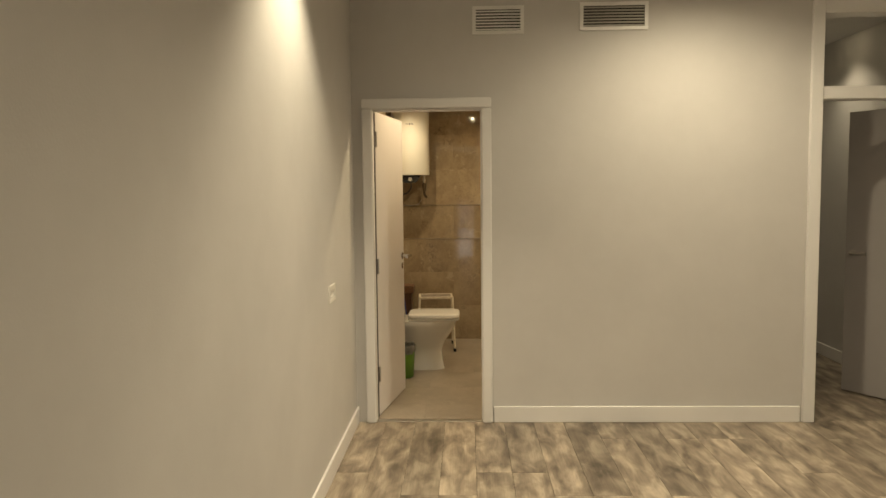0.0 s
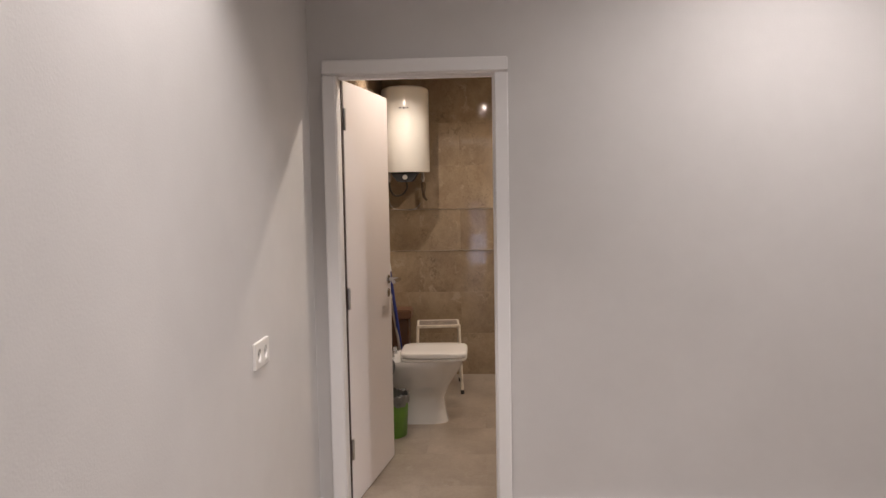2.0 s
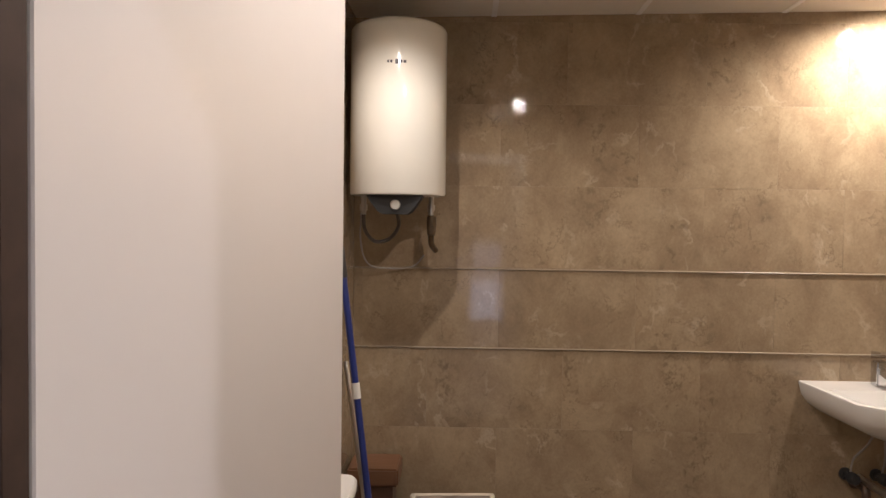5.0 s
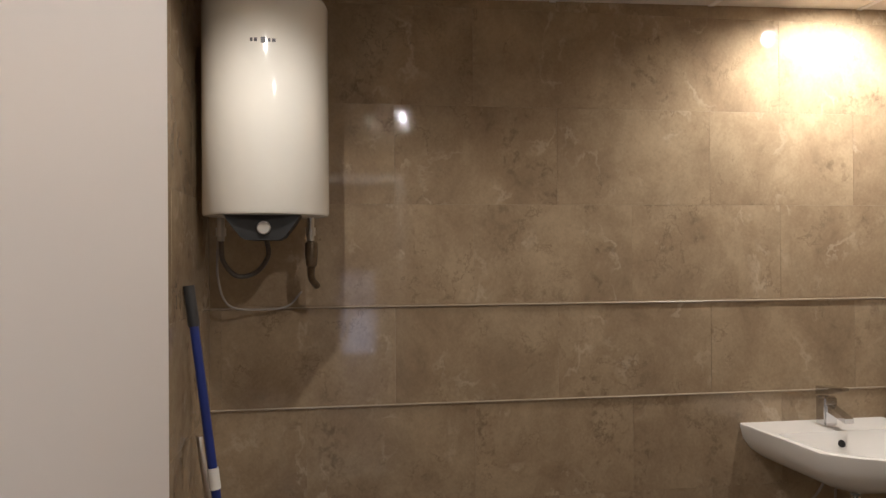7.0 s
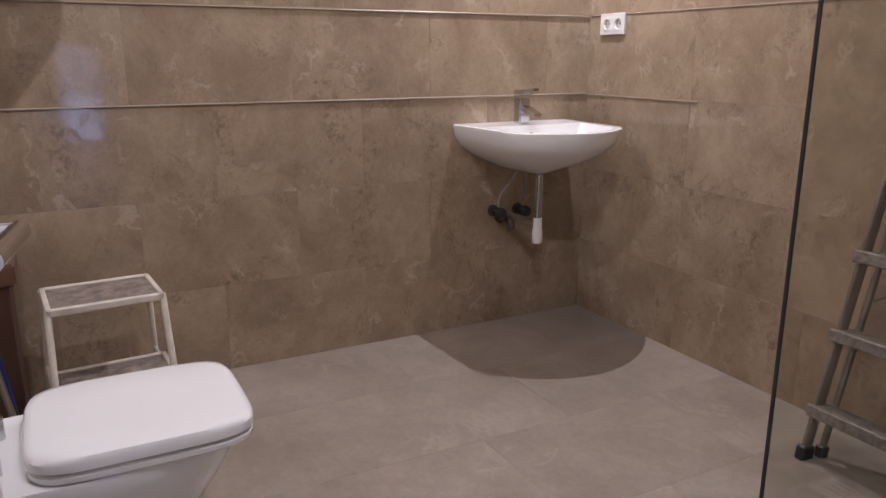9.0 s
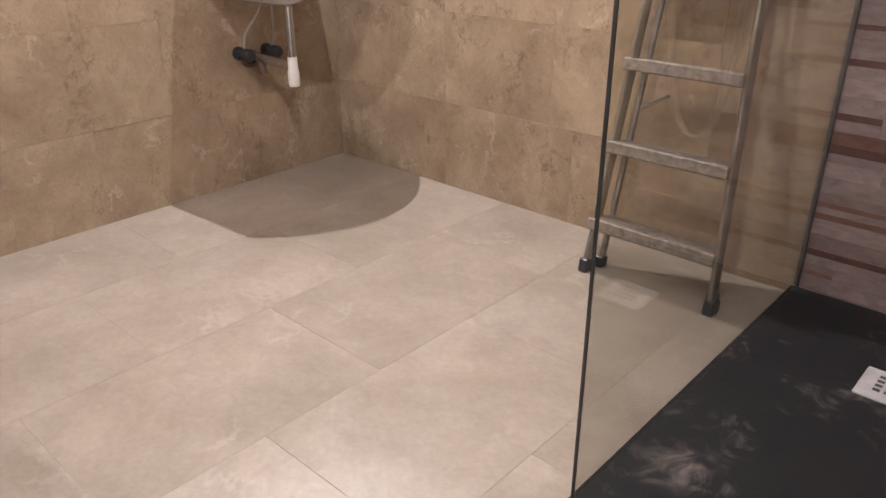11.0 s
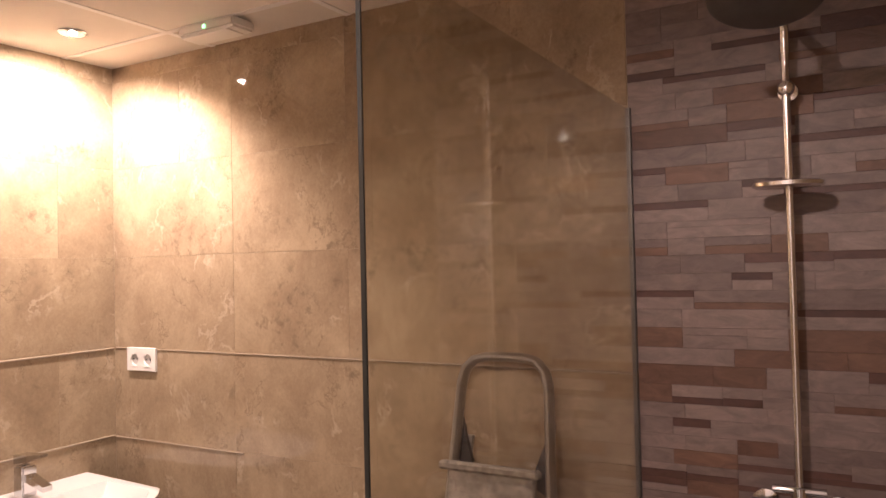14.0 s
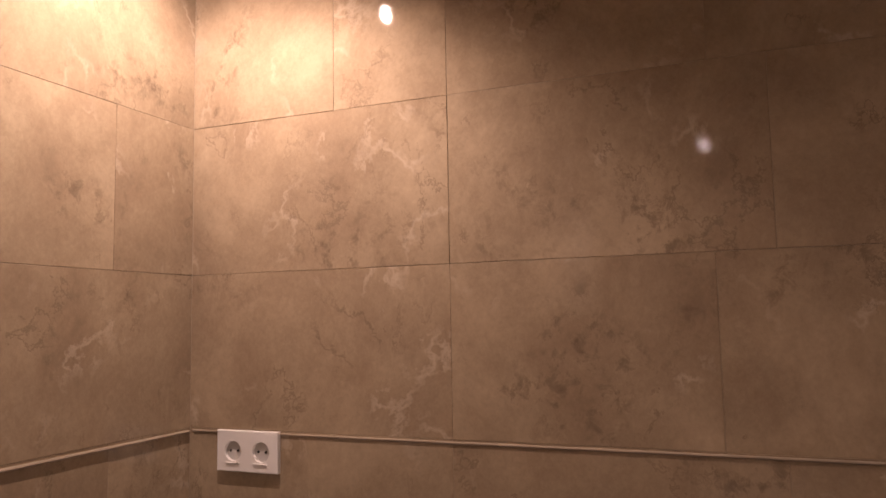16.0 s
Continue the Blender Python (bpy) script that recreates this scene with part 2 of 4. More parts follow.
def wood_floor():
    """Weathered grey-brown oak planks."""
    m = bpy.data.materials.new("weathered_oak")
    m.use_nodes = True
    n, l = m.node_tree.nodes, m.node_tree.links
    b = n["Principled BSDF"]
    tc = n.new("ShaderNodeTexCoord")
    info = n.new("ShaderNodeObjectInfo")
    off = n.new("ShaderNodeVectorMath")
    off.operation = "MULTIPLY_ADD"
    l.new(info.outputs["Random"], off.inputs[0])
    off.inputs[1].default_value = (17, 29, 5)
    l.new(tc.outputs["Object"], off.inputs[2])
    mp = n.new("ShaderNodeMapping")
    mp.inputs["Scale"].default_value = (1, 0.32, 1)
    l.new(off.outputs[0], mp.inputs["Vector"])
    big = n.new("ShaderNodeTexNoise")
    big.inputs["Scale"].default_value, big.inputs["Detail"].default_value, big.inputs["Distortion"].default_value = 12, 7, 0.4
    l.new(mp.outputs[0], big.inputs["Vector"])
    mp2 = n.new("ShaderNodeMapping")
    mp2.inputs["Scale"].default_value = (1, 0.05, 1)
    l.new(off.outputs[0], mp2.inputs["Vector"])
    grain = n.new("ShaderNodeTexNoise")
    grain.inputs["Scale"].default_value, grain.inputs["Detail"].default_value = 120, 5
    l.new(mp2.outputs[0], grain.inputs["Vector"])
    ramp = n.new("ShaderNodeValToRGB")
    e = ramp.color_ramp.elements
    e[0].position, e[0].color = 0.32, (0.115, 0.092, 0.072, 1)
    e[1].position, e[1].color = 0.68, (0.46, 0.39, 0.31, 1)
    k = e.new(0.5)
    k.color = (0.265, 0.215, 0.168, 1)
    l.new(big.outputs["Fac"], ramp.inputs[0])
    mr = n.new("ShaderNodeMapRange")
    mr.inputs[3].default_value, mr.inputs[4].default_value = 0.72, 1.28
    l.new(grain.outputs["Fac"], mr.inputs[0])
    pr = n.new("ShaderNodeMapRange")
    pr.inputs[3].default_value, pr.inputs[4].default_value = 0.75, 1.25
    l.new(info.outputs["Random"], pr.inputs[0])
    mu = n.new("ShaderNodeMath")
    mu.operation = "MULTIPLY"
    l.new(mr.outputs[0], mu.inputs[0])
    l.new(pr.outputs[0], mu.inputs[1])
    hsv = n.new("ShaderNodeHueSaturation")
    l.new(mu.outputs[0], hsv.inputs["Value"])
    l.new(ramp.outputs[0], hsv.inputs["Color"])
    l.new(hsv.outputs[0], b.inputs["Base Color"])
    b.inputs["Roughness"].default_value = 0.42
    bp = n.new("ShaderNodeBump")
    bp.inputs["Strength"].default_value, bp.inputs["Distance"].default_value = 0.2, 0.002
    l.new(grain.outputs["Fac"], bp.inputs["Height"])
    l.new(bp.outputs[0], b.inputs["Normal"])
    return m


def dusty_slate():
    """Near-black textured resin with smears of dried plaster dust."""
    m = bpy.data.materials.new("black_slate_resin")
    m.use_nodes = True
    n, l = m.node_tree.nodes, m.node_tree.links
    b = n["Principled BSDF"]
    tc = n.new("ShaderNodeTexCoord")

    def cloud(sc, detail, dist):
        t = n.new("ShaderNodeTexNoise")
        t.inputs["Scale"].default_value, t.inputs["Detail"].default_value = sc, detail
        t.inputs["Roughness"].default_value, t.inputs["Distortion"].default_value = 0.65, dist
        l.new(tc.outputs["Object"], t.inputs["Vector"])
        return t

    def span(src, lo, hi, top):
        r = n.new("ShaderNodeMapRange")
        r.inputs[1].default_value, r.inputs[2].default_value, r.inputs[4].default_value = lo, hi, top
        l.new(src.outputs["Fac"], r.inputs[0])
        return r

    where, smear, grain = cloud(4.2, 3, 0.6), cloud(11, 8, 1.6), cloud(70, 4, 0.0)
    a, c = span(where, 0.55, 0.68, 1.0), span(smear, 0.46, 0.66, 0.75)
    mul = n.new("ShaderNodeMath")
    mul.operation = "MULTIPLY"
    l.new(a.outputs[0], mul.inputs[0])
    l.new(c.outputs[0], mul.inputs[1])
    mix = n.new("ShaderNodeMix")
    mix.data_type = "RGBA"
    mix.inputs[6].default_value, mix.inputs[7].default_value = (0.012, 0.0115, 0.012, 1), (0.20, 0.17, 0.145, 1)
    l.new(mul.outputs[0], mix.inputs[0])
    l.new(mix.outputs[2], b.inputs["Base Color"])
    b.inputs["Roughness"].default_value, b.inputs["Specular IOR Level"].default_value = 0.62, 0.25
    bp = n.new("ShaderNodeBump")
    bp.inputs["Strength"].default_value, bp.inputs["Distance"].default_value = 0.35, 0.006
    l.new(grain.outputs["Fac"], bp.inputs["Height"])
    l.new(bp.outputs[0], b.inputs["Normal"])
    return m


def pane_glass(name, tint):
    m = bpy.data.materials.new(name)
    m.use_nodes = True
    n, l = m.node_tree.nodes, m.node_tree.links
    n.remove(n["Principled BSDF"])
    tr, gl, mx, lw = n.new("ShaderNodeBsdfTransparent"), n.new("ShaderNodeBsdfGlossy"), n.new("ShaderNodeMixShader"), n.new("ShaderNodeLayerWeight")
    lw.inputs[0].default_value = 0.5
    pw, fr = n.new("ShaderNodeMath"), n.new("ShaderNodeMath")
    pw.operation, fr.operation = "POWER", "MULTIPLY_ADD"
    pw.inputs[1].default_value, fr.inputs[1].default_value, fr.inputs[2].default_value = 4.0, 0.8, 0.06
    l.new(lw.outputs["Facing"], pw.inputs[0])
    l.new(pw.outputs[0], fr.inputs[0])
    tr.inputs[0].default_value = (*tint, 1)
    gl.inputs["Roughness"].default_value = 0.0
    l.new(fr.outputs[0], mx.inputs[0])
    l.new(tr.outputs[0], mx.inputs[1])
    l.new(gl.outputs[0], mx.inputs[2])
    l.new(mx.outputs[0], n["Material Output"].inputs[0])
    return m


def glow(name, colour, strength):
    m = bpy.data.materials.new(name)
    m.use_nodes = True
    b = m.node_tree.nodes["Principled BSDF"]
    b.inputs["Base Color"].default_value = (0.8, 0.8, 0.8, 1)
    b.inputs["Emission Color"].default_value = (*colour, 1)
    b.inputs["Emission Strength"].default_value = strength
    return m


TILE = marble("marble_tile", (0.42, 0.328, 0.218), (0.318, 0.242, 0.158), (0.225, 0.160, 0.104), (0.52, 0.43, 0.32), 0.030, 7.0, 0.06, 0.60)
FLOOR_TILE = marble("floor_tile", (0.40, 0.345, 0.285), (0.315, 0.268, 0.215), (0.235, 0.195, 0.152), (0.42, 0.37, 0.31), 0.30, 4.6, 0.06, 0.16)
STONE_PALE = stone_cladding("pale_split_stone", (0.150, 0.110, 0.099), (0.232, 0.178, 0.162))
STONE_BROWN = stone_cladding("brown_split_stone", (0.105, 0.052, 0.034), (0.160, 0.088, 0.058))
STONE_DARK = stone_cladding("dark_split_stone", (0.060, 0.026, 0.020), (0.098, 0.046, 0.035))
OAK = wood_floor()
GROUT = material("grout", (0.35, 0.28, 0.195), 0.8, vary=0.2, scale=30)
PLASTER = material("grey_wall_paint", (0.60, 0.585, 0.57), 0.75, vary=0.05, scale=2.0, bump=0.06, bump_scale=140)
CEIL_PAINT = material("ceiling_paint", (0.78, 0.77, 0.75), 0.85, vary=0.04, scale=3)
CEIL_TILE = material("ceiling_panel", (0.70, 0.66, 0.60), 0.8, vary=0.05, scale=5, bump=0.08, bump_scale=180)
GLOSS_WHITE = material("white_lacquer", (0.80, 0.79, 0.78), 0.35, vary=0.03, scale=3, bump=0.02, bump_scale=40)
DOOR_WHITE = material("door_lacquer", (0.80, 0.76, 0.75), 0.3, vary=0.03, scale=2, bump=0.02, bump_scale=30)
CERAMIC = material("white_ceramic", (0.83, 0.82, 0.80), 0.09, vary=0.02, scale=4)
ENAMEL = material("white_enamel", (0.82, 0.80, 0.74), 0.14, vary=0.02, scale=4)
CHROME = material("chrome", (0.62, 0.62, 0.63), 0.10, 1.0, vary=0.05, scale=20)
SATIN = material("satin_chrome", (0.82, 0.81, 0.81), 0.20, 1.0, vary=0.06, scale=20)
STEEL = material("brushed_steel", (0.55, 0.53, 0.50), 0.32, 1.0, vary=0.1, scale=20)
ALU = material("worn_aluminium", (0.36, 0.335, 0.295), 0.42, 0.8, vary=0.25, scale=14, bump=0.15, bump_scale=90, rough_vary=0.2)
ALU_DIRTY = material("paint_spattered_aluminium", (0.27, 0.235, 0.195), 0.65, 0.3, vary=0.45, scale=55, bump=0.3, bump_scale=60, span=(0.34, 0.66))
PLASTERED = material("dried_plaster_on_aluminium", (0.30, 0.265, 0.225), 0.8, 0.1, vary=0.5, scale=24, bump=0.4, bump_scale=45, dark=(0.15, 0.128, 0.108), span=(0.32, 0.66))
BLACK = material("black_plastic", (0.03, 0.03, 0.032), 0.4, vary=0.2, scale=20)
DARK_EDGE = material("dark_seal", (0.02, 0.022, 0.02), 0.35, vary=0.2, scale=30)
PROFILE = material("grey_anodised_profile", (0.15, 0.145, 0.14), 0.4, 0.8, vary=0.1, scale=30)
SLATE = dusty_slate()
DRAIN_GREY = material("dusty_grey_plastic", (0.42, 0.40, 0.39), 0.5, vary=0.25, scale=18, bump=0.05)
PVC = material("white_pvc", (0.78, 0.76, 0.72), 0.4, vary=0.05, scale=10)
BLUE = material("blue_plastic", (0.018, 0.034, 0.19), 0.35, vary=0.15, scale=12)
GREEN = material("green_plastic", (0.13, 0.30, 0.035), 0.4, vary=0.15, scale=8)
GREY_BAG = material("grey_plastic_film", (0.20, 0.20, 0.19), 0.35, vary=0.35, scale=14, bump=0.5, bump_scale=25)
BROWN_WOOD = material("brown_wood", (0.085, 0.042, 0.026), 0.45, vary=0.35, scale=9, stretch=(1, 1, 0.2), bump=0.1, bump_scale=40)
TOP_WOOD = material("light_brown_wood", (0.19, 0.095, 0.05), 0.45, vary=0.35, scale=9, stretch=(0.2, 1, 1), bump=0.1, bump_scale=40)
CREAM_METAL = material("cream_painted_steel", (0.72, 0.66, 0.55), 0.4, vary=0.2, scale=18, bump=0.05)
TREAD = material("worn_rubber_tread", (0.26, 0.21, 0.17), 0.75, vary=0.5, scale=26, bump=0.3, bump_scale=80)
TRIM_WHITE = material("tile_trim", (0.31, 0.25, 0.18), 0.35, vary=0.08, scale=12)
DUCT_SHADE = material("duct_shade", (0.03, 0.028, 0.026), 0.9, vary=0.2, scale=10)
VENT_GREY = material("vent_slat", (0.42, 0.40, 0.37), 0.5, vary=0.05, scale=20)
BROWN_PLASTIC = material("brown_plastic", (0.085, 0.052, 0.036), 0.45, vary=0.25, scale=16)
INK = material("grey_ink", (0.09, 0.085, 0.10), 0.4, vary=0.1, scale=40)
CABLE_GREY = material("grey_cable", (0.34, 0.31, 0.28), 0.5, vary=0.1, scale=20)
GREY_HOSE = material("braided_hose", (0.12, 0.11, 0.10), 0.45, 0.6, vary=0.3, scale=120)
SHOWER_GLASS = pane_glass("shower_glass", (0.965, 0.965, 0.935))
LAMP_GLOW = glow("lamp_disc", (1.0, 0.86, 0.66), 320)
DAYLIGHT = glow("daylight_pane", (0.62, 0.74, 1.0), 2.6)
DAYLIGHT_DIM = glow("dim_daylight_pane", (0.62, 0.72, 1.0), 1.2)
LED_GREEN = glow("green_led", (0.15, 1.0, 0.35), 2.5)


# ---- mesh helpers ----
def finish(bm, name, mat, smooth=False):
    bmesh.ops.recalc_face_normals(bm, faces=bm.faces)
    me = bpy.data.meshes.new(name)
    bm.to_mesh(me)
    bm.free()
    me.materials.append(mat)
    if smooth:
        me.shade_smooth()
        me.set_sharp_from_angle(angle=radians(42))
    return me


def part(name, bm, mat, parent=None, label="", smooth=False):
    ob = new(name, finish(bm, name, mat, smooth))
    if parent:
        ob.parent = parent
    if label:
        tagged(ob, label)
    return ob


def thing(name, m, label, category, group="", kind=""):
    ob = new(name)
    ob.empty_display_size = 0.05
    ob.matrix_world = m
    return tagged(ob, label, category, group, kind)


def box(x0, y0, z0, x1, y1, z1, bevel=0.0, seg=1, bm=None):
    bm = bm or bmesh.new()
    made = bmesh.ops.create_cube(bm, size=1, matrix=Matrix.Translation(((x0 + x1) / 2, (y0 + y1) / 2, (z0 + z1) / 2)) @ Matrix.Diagonal((abs(x1 - x0), abs(y1 - y0), abs(z1 - z0), 1)))
    if bevel:
        edges = {e for v in made["verts"] for e in v.link_edges}
        bmesh.ops.bevel(bm, geom=list(edges), offset=bevel, segments=seg, affect="EDGES", clamp_overlap=True)
    return bm


def lathe(profile, n=32, bm=None, m=None):
    """Turns (radius, height) pairs about z; closed at both ends."""
    bm = bm or bmesh.new()
    m = m or Matrix()
    rings = []
    for r, z in profile:
        if r < 1e-5:
            rings.append([bm.verts.new(m @ Vector((0, 0, z)))])
        else:
            rings.append([bm.verts.new(m @ Vector((r * math.cos(2 * math.pi * i / n), r * math.sin(2 * math.pi * i / n), z))) for i in range(n)])
    for a, b in zip(rings, rings[1:]):
        for i in range(n):
            j = (i + 1) % n
            if len(a) == 1 and len(b) == 1:
                continue
            if len(a) == 1:
                bm.faces.new((a[0], b[i], b[j]))
            elif len(b) == 1:
                bm.faces.new((a[i], a[j], b[0]))
            else:
                bm.faces.new((a[i], a[j], b[j], b[i]))
    for r in (rings[0], rings[-1]):
        if len(r) > 1:
            bm.faces.new(r)
    return bm


def smooth_path(points, steps=8):
    """A Catmull-Rom line through points."""
    pts = [Vector(p) for p in points]
    pts = [2 * pts[0] - pts[1]] + pts + [2 * pts[-1] - pts[-2]]
    out = []
    for i in range(1, len(pts) - 2):
        p0, p1, p2, p3 = pts[i - 1:i + 3]
        for k in range(steps):
            t = k / steps
            out.append(0.5 * (2 * p1 + (p2 - p0) * t + (2 * p0 - 5 * p1 + 4 * p2 - p3) * t * t + (3 * p1 - p0 - 3 * p2 + p3) * t ** 3))
    return out + [pts[-2]]


def tube(points, r, n=12, bm=None, flat=1.0):
    bm = bm or bmesh.new()
    pts = [Vector(p) for p in points]
    rings, up = [], None
    for i, p in enumerate(pts):
        d = (pts[min(i + 1, len(pts) - 1)] - pts[max(i - 1, 0)]).normalized()
        if up is None:
            up = Vector((0, 0, 1)) if abs(d.z) < 0.9 else Vector((0, 1, 0))
        side = d.cross(up).normalized()
        up = side.cross(d).normalized()
        rings.append([bm.verts.new(p + r * (math.cos(a) * side + flat * math.sin(a) * up)) for a in (2 * math.pi * k / n for k in range(n))])
    for a, b in zip(rings, rings[1:]):
        for i in range(n):
            bm.faces.new((a[i], a[(i + 1) % n], b[(i + 1) % n], b[i]))
    bm.faces.new(rings[0][::-1])
    bm.faces.new(rings[-1])
    return bm


def loft(rings, bm=None, cap=True):
    bm = bm or bmesh.new()
    vs = [[bm.verts.new(p) for p in ring] for ring in rings]
    for a, b in zip(vs, vs[1:]):
        n = len(a)
        for i in range(n):
            bm.faces.new((a[i], a[(i + 1) % n], b[(i + 1) % n], b[i]))
    if cap:
        bm.faces.new(vs[0][::-1])
        bm.faces.new(vs[-1])
    return bm


def superellipse(cx, cy, a, b, z, n=40, p=3.0):
    out = []
    for k in range(n):
        t = 2 * math.pi * k / n
        c, s = math.cos(t), math.sin(t)
        out.append((cx + a * math.copysign(abs(c) ** (2 / p), c), cy + b * math.copysign(abs(s) ** (2 / p), s), z))
    return out


SLABS = {}


def slab(w, h, t, mat, chamfer=0.0015):
    """A flat piece standing in the xz plane, its face towards -y, its back at y = 0."""
    key = (round(w, 4), round(h, 4), round(t, 4), mat.name)
    if key not in SLABS:
        c = chamfer
        ring = lambda g, y: [(-w / 2 + g, y, -h / 2 + g), (w / 2 - g, y, -h / 2 + g), (w / 2 - g, y, h / 2 - g), (-w / 2 + g, y, h / 2 - g)]
        SLABS[key] = finish(loft([ring(0, 0), ring(0, -t + c), ring(c, -t)]), "slab", mat)
    return SLABS[key]


def lay(name, mesh, m, parent):
    ob = new(name, mesh)
    ob.parent = parent
    ob.matrix_world = m
    return ob


# ---- structure: bathroom and room shells ----
def structure(name, bm, mat, label, category="wall"):
    return tagged(part(name, bm, mat), label, category, kind="structure")


# door wall between the room and the bathroom, with its opening and the wide opening to the hall
DOOR_X0, DOOR_X1, DOOR_Z = 0.045, 0.80, 2.062
bm = box(-0.2, 0.0, 0.0, DOOR_X0, YD, 3.0)
box(DOOR_X0, 0.0, DOOR_Z, DOOR_X1, YD, 3.0, bm=bm)
box(DOOR_X1, 0.0, 0.0, HALL_X0 - 0.03, YD, 3.0, bm=bm)
box(HALL_X0 - 0.03, 0.0, 2.62, ROOM_X, YD, 3.0, bm=bm)
box(HALL_X1 + 0.05, 0.0, 0.0, ROOM_X, YD, 2.62, bm=bm)
wall_door = structure("wall_north", bm, PLASTER, "smooth light grey painted wall with a bathroom doorway")
wall_left = structure("wall_west", box(-0.2, ROOM_Y, 0, ROOM_L, 0.0, 3.0), PLASTER, "smooth light grey painted side wall of the room")
structure("wall_east", box(ROOM_X, ROOM_Y, 0, ROOM_X + 0.15, HALL_Y, 3.0), PLASTER, "plain light grey painted wall closing the room")
WX0, WX1, WZ0, WZ1 = 0.48, 0.94, 0.03, 1.28
bm = box(-0.2, ROOM_Y - 0.15, 0, WX0, ROOM_Y, 3.0)
box(WX1, ROOM_Y - 0.15, 0, ROOM_X + 0.15, ROOM_Y, 3.0, bm=bm)
box(WX0, ROOM_Y - 0.15, 0, WX1, ROOM_Y, WZ0, bm=bm)
box(WX0, ROOM_Y - 0.15, WZ1, WX1, ROOM_Y, 3.0, bm=bm)
structure("wall_south", bm, PLASTER, "plain light grey painted wall behind the viewer")
structure("ceiling_room", box(-0.2, ROOM_Y, ROOM_Z, ROOM_X, 0.0, ROOM_Z + 0.1), CEIL_PAINT, "plain white plaster ceiling of the room", "ceiling")
window = thing("window_1", pose(0, 0, 0), "low white framed window letting in bluish daylight", "window", kind="structure")
part("pane", box(WX0, ROOM_Y - 0.09, WZ0, WX1, ROOM_Y - 0.08, 0.66), DAYLIGHT, window)
for xa, xb in ((WX0, 0.69), (0.73, WX1)):
    part("pane", box(xa, ROOM_Y - 0.09, 0.71, xb, ROOM_Y - 0.08, WZ1), DAYLIGHT_DIM, window)
part("mullion", box(0.69, ROOM_Y - 0.10, 0.71, 0.73, ROOM_Y - 0.06, WZ1, 0.004), GLOSS_WHITE, window)
part("rail", box(WX0, ROOM_Y - 0.10, 0.66, WX1, ROOM_Y - 0.06, 0.71, 0.004), GLOSS_WHITE, window)

# hall beyond the wide opening
hall = box(HALL_X1, YD, 0, HALL_X1 + 0.12, HALL_Y, 3.0)
structure("wall_hall_east", hall, PLASTER, "grey painted hall wall")
structure("wall_hall_west", box(XR + 0.16, YD, 0, XR + 0.28, HALL_Y, 3.0), PLASTER, "grey painted hall wall")
structure("wall_hall_north", box(XR + 0.16, HALL_Y, 0, HALL_X1 + 0.12, HALL_Y + 0.1, 3.0), PLASTER, "grey painted end wall of the hall")
structure("ceiling_hall", box(XR + 0.16, YD, 2.76, HALL_X1 + 0.12, HALL_Y, 2.86), CEIL_PAINT, "white plaster hall ceiling", "ceiling")

# bathroom walls: masonry behind the tiles
T = 0.010
wall_back = structure("wall_bath_north", box(XL - 0.15, YB + 0.0009, 0, XR + 0.15, YB + 0.15, 2.6), GROUT, "beige marble-look tiled back wall of the bathroom")
wall_right = structure("wall_bath_east", box(XR + 0.0009, YD, 0, XR + 0.15, YB + 0.0008, 2.6), GROUT, "beige marble-look tiled bathroom wall with stone cladding in the shower")
wall_bleft = structure("wall_bath_west", box(XL - 0.15, YD, 0, XL - 0.0009, YB + 0.0008, 2.6), GROUT, "beige marble-look tiled side wall of the bathroom")
bm = box(XL - T, YD, 0, DOOR_X0 - 0.04, YD + 0.008, 2.5)
box(DOOR_X1 + 0.04, YD, 0, XR + T, YD + 0.008, 2.5, bm=bm)
box(DOOR_X0 - 0.04, YD, 2.11, DOOR_X1 + 0.04, YD + 0.008, 2.5, bm=bm)
structure("wall_bath_south", bm, TILE, "beige marble-look tiles on the bathroom side of the door wall")

# floors
sub = structure("ground", box(-0.4, ROOM_Y - 0.3, -0.12, ROOM_X + 0.3, HALL_Y + 0.2, -0.012), GROUT, "concrete floor slab under the finishes", "floor")
floor_wood = structure("floor_room", box(-0.1, ROOM_Y, -0.012, ROOM_X, 0.02, -0.006), material("underlay", (0.06, 0.045, 0.035), 0.8, vary=0.2), "weathered grey-brown oak plank floor", "floor")
floor_hall = structure("floor_hall", box(XR + 0.28, 0.02, -0.012, ROOM_X, HALL_Y, -0.001), OAK, "weathered oak plank floor of the hall", "floor")
floor_bath = structure("floor_bath", box(XL - T, 0.02, -0.012, XR + T, YB + T, -0.0006), GROUT, "pale grey-beige stone-look floor tiles", "floor")

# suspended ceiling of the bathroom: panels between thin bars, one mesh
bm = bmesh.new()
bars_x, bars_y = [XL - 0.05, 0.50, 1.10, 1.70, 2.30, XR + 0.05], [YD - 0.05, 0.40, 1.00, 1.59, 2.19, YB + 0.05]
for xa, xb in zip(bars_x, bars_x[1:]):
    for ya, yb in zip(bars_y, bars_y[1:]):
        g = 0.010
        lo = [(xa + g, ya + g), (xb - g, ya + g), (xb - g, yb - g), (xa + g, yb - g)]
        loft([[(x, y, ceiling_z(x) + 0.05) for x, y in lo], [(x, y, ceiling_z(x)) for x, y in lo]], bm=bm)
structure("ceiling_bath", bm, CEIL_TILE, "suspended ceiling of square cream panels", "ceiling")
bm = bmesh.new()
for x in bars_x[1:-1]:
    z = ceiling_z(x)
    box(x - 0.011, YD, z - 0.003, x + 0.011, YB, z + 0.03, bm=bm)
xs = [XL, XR]
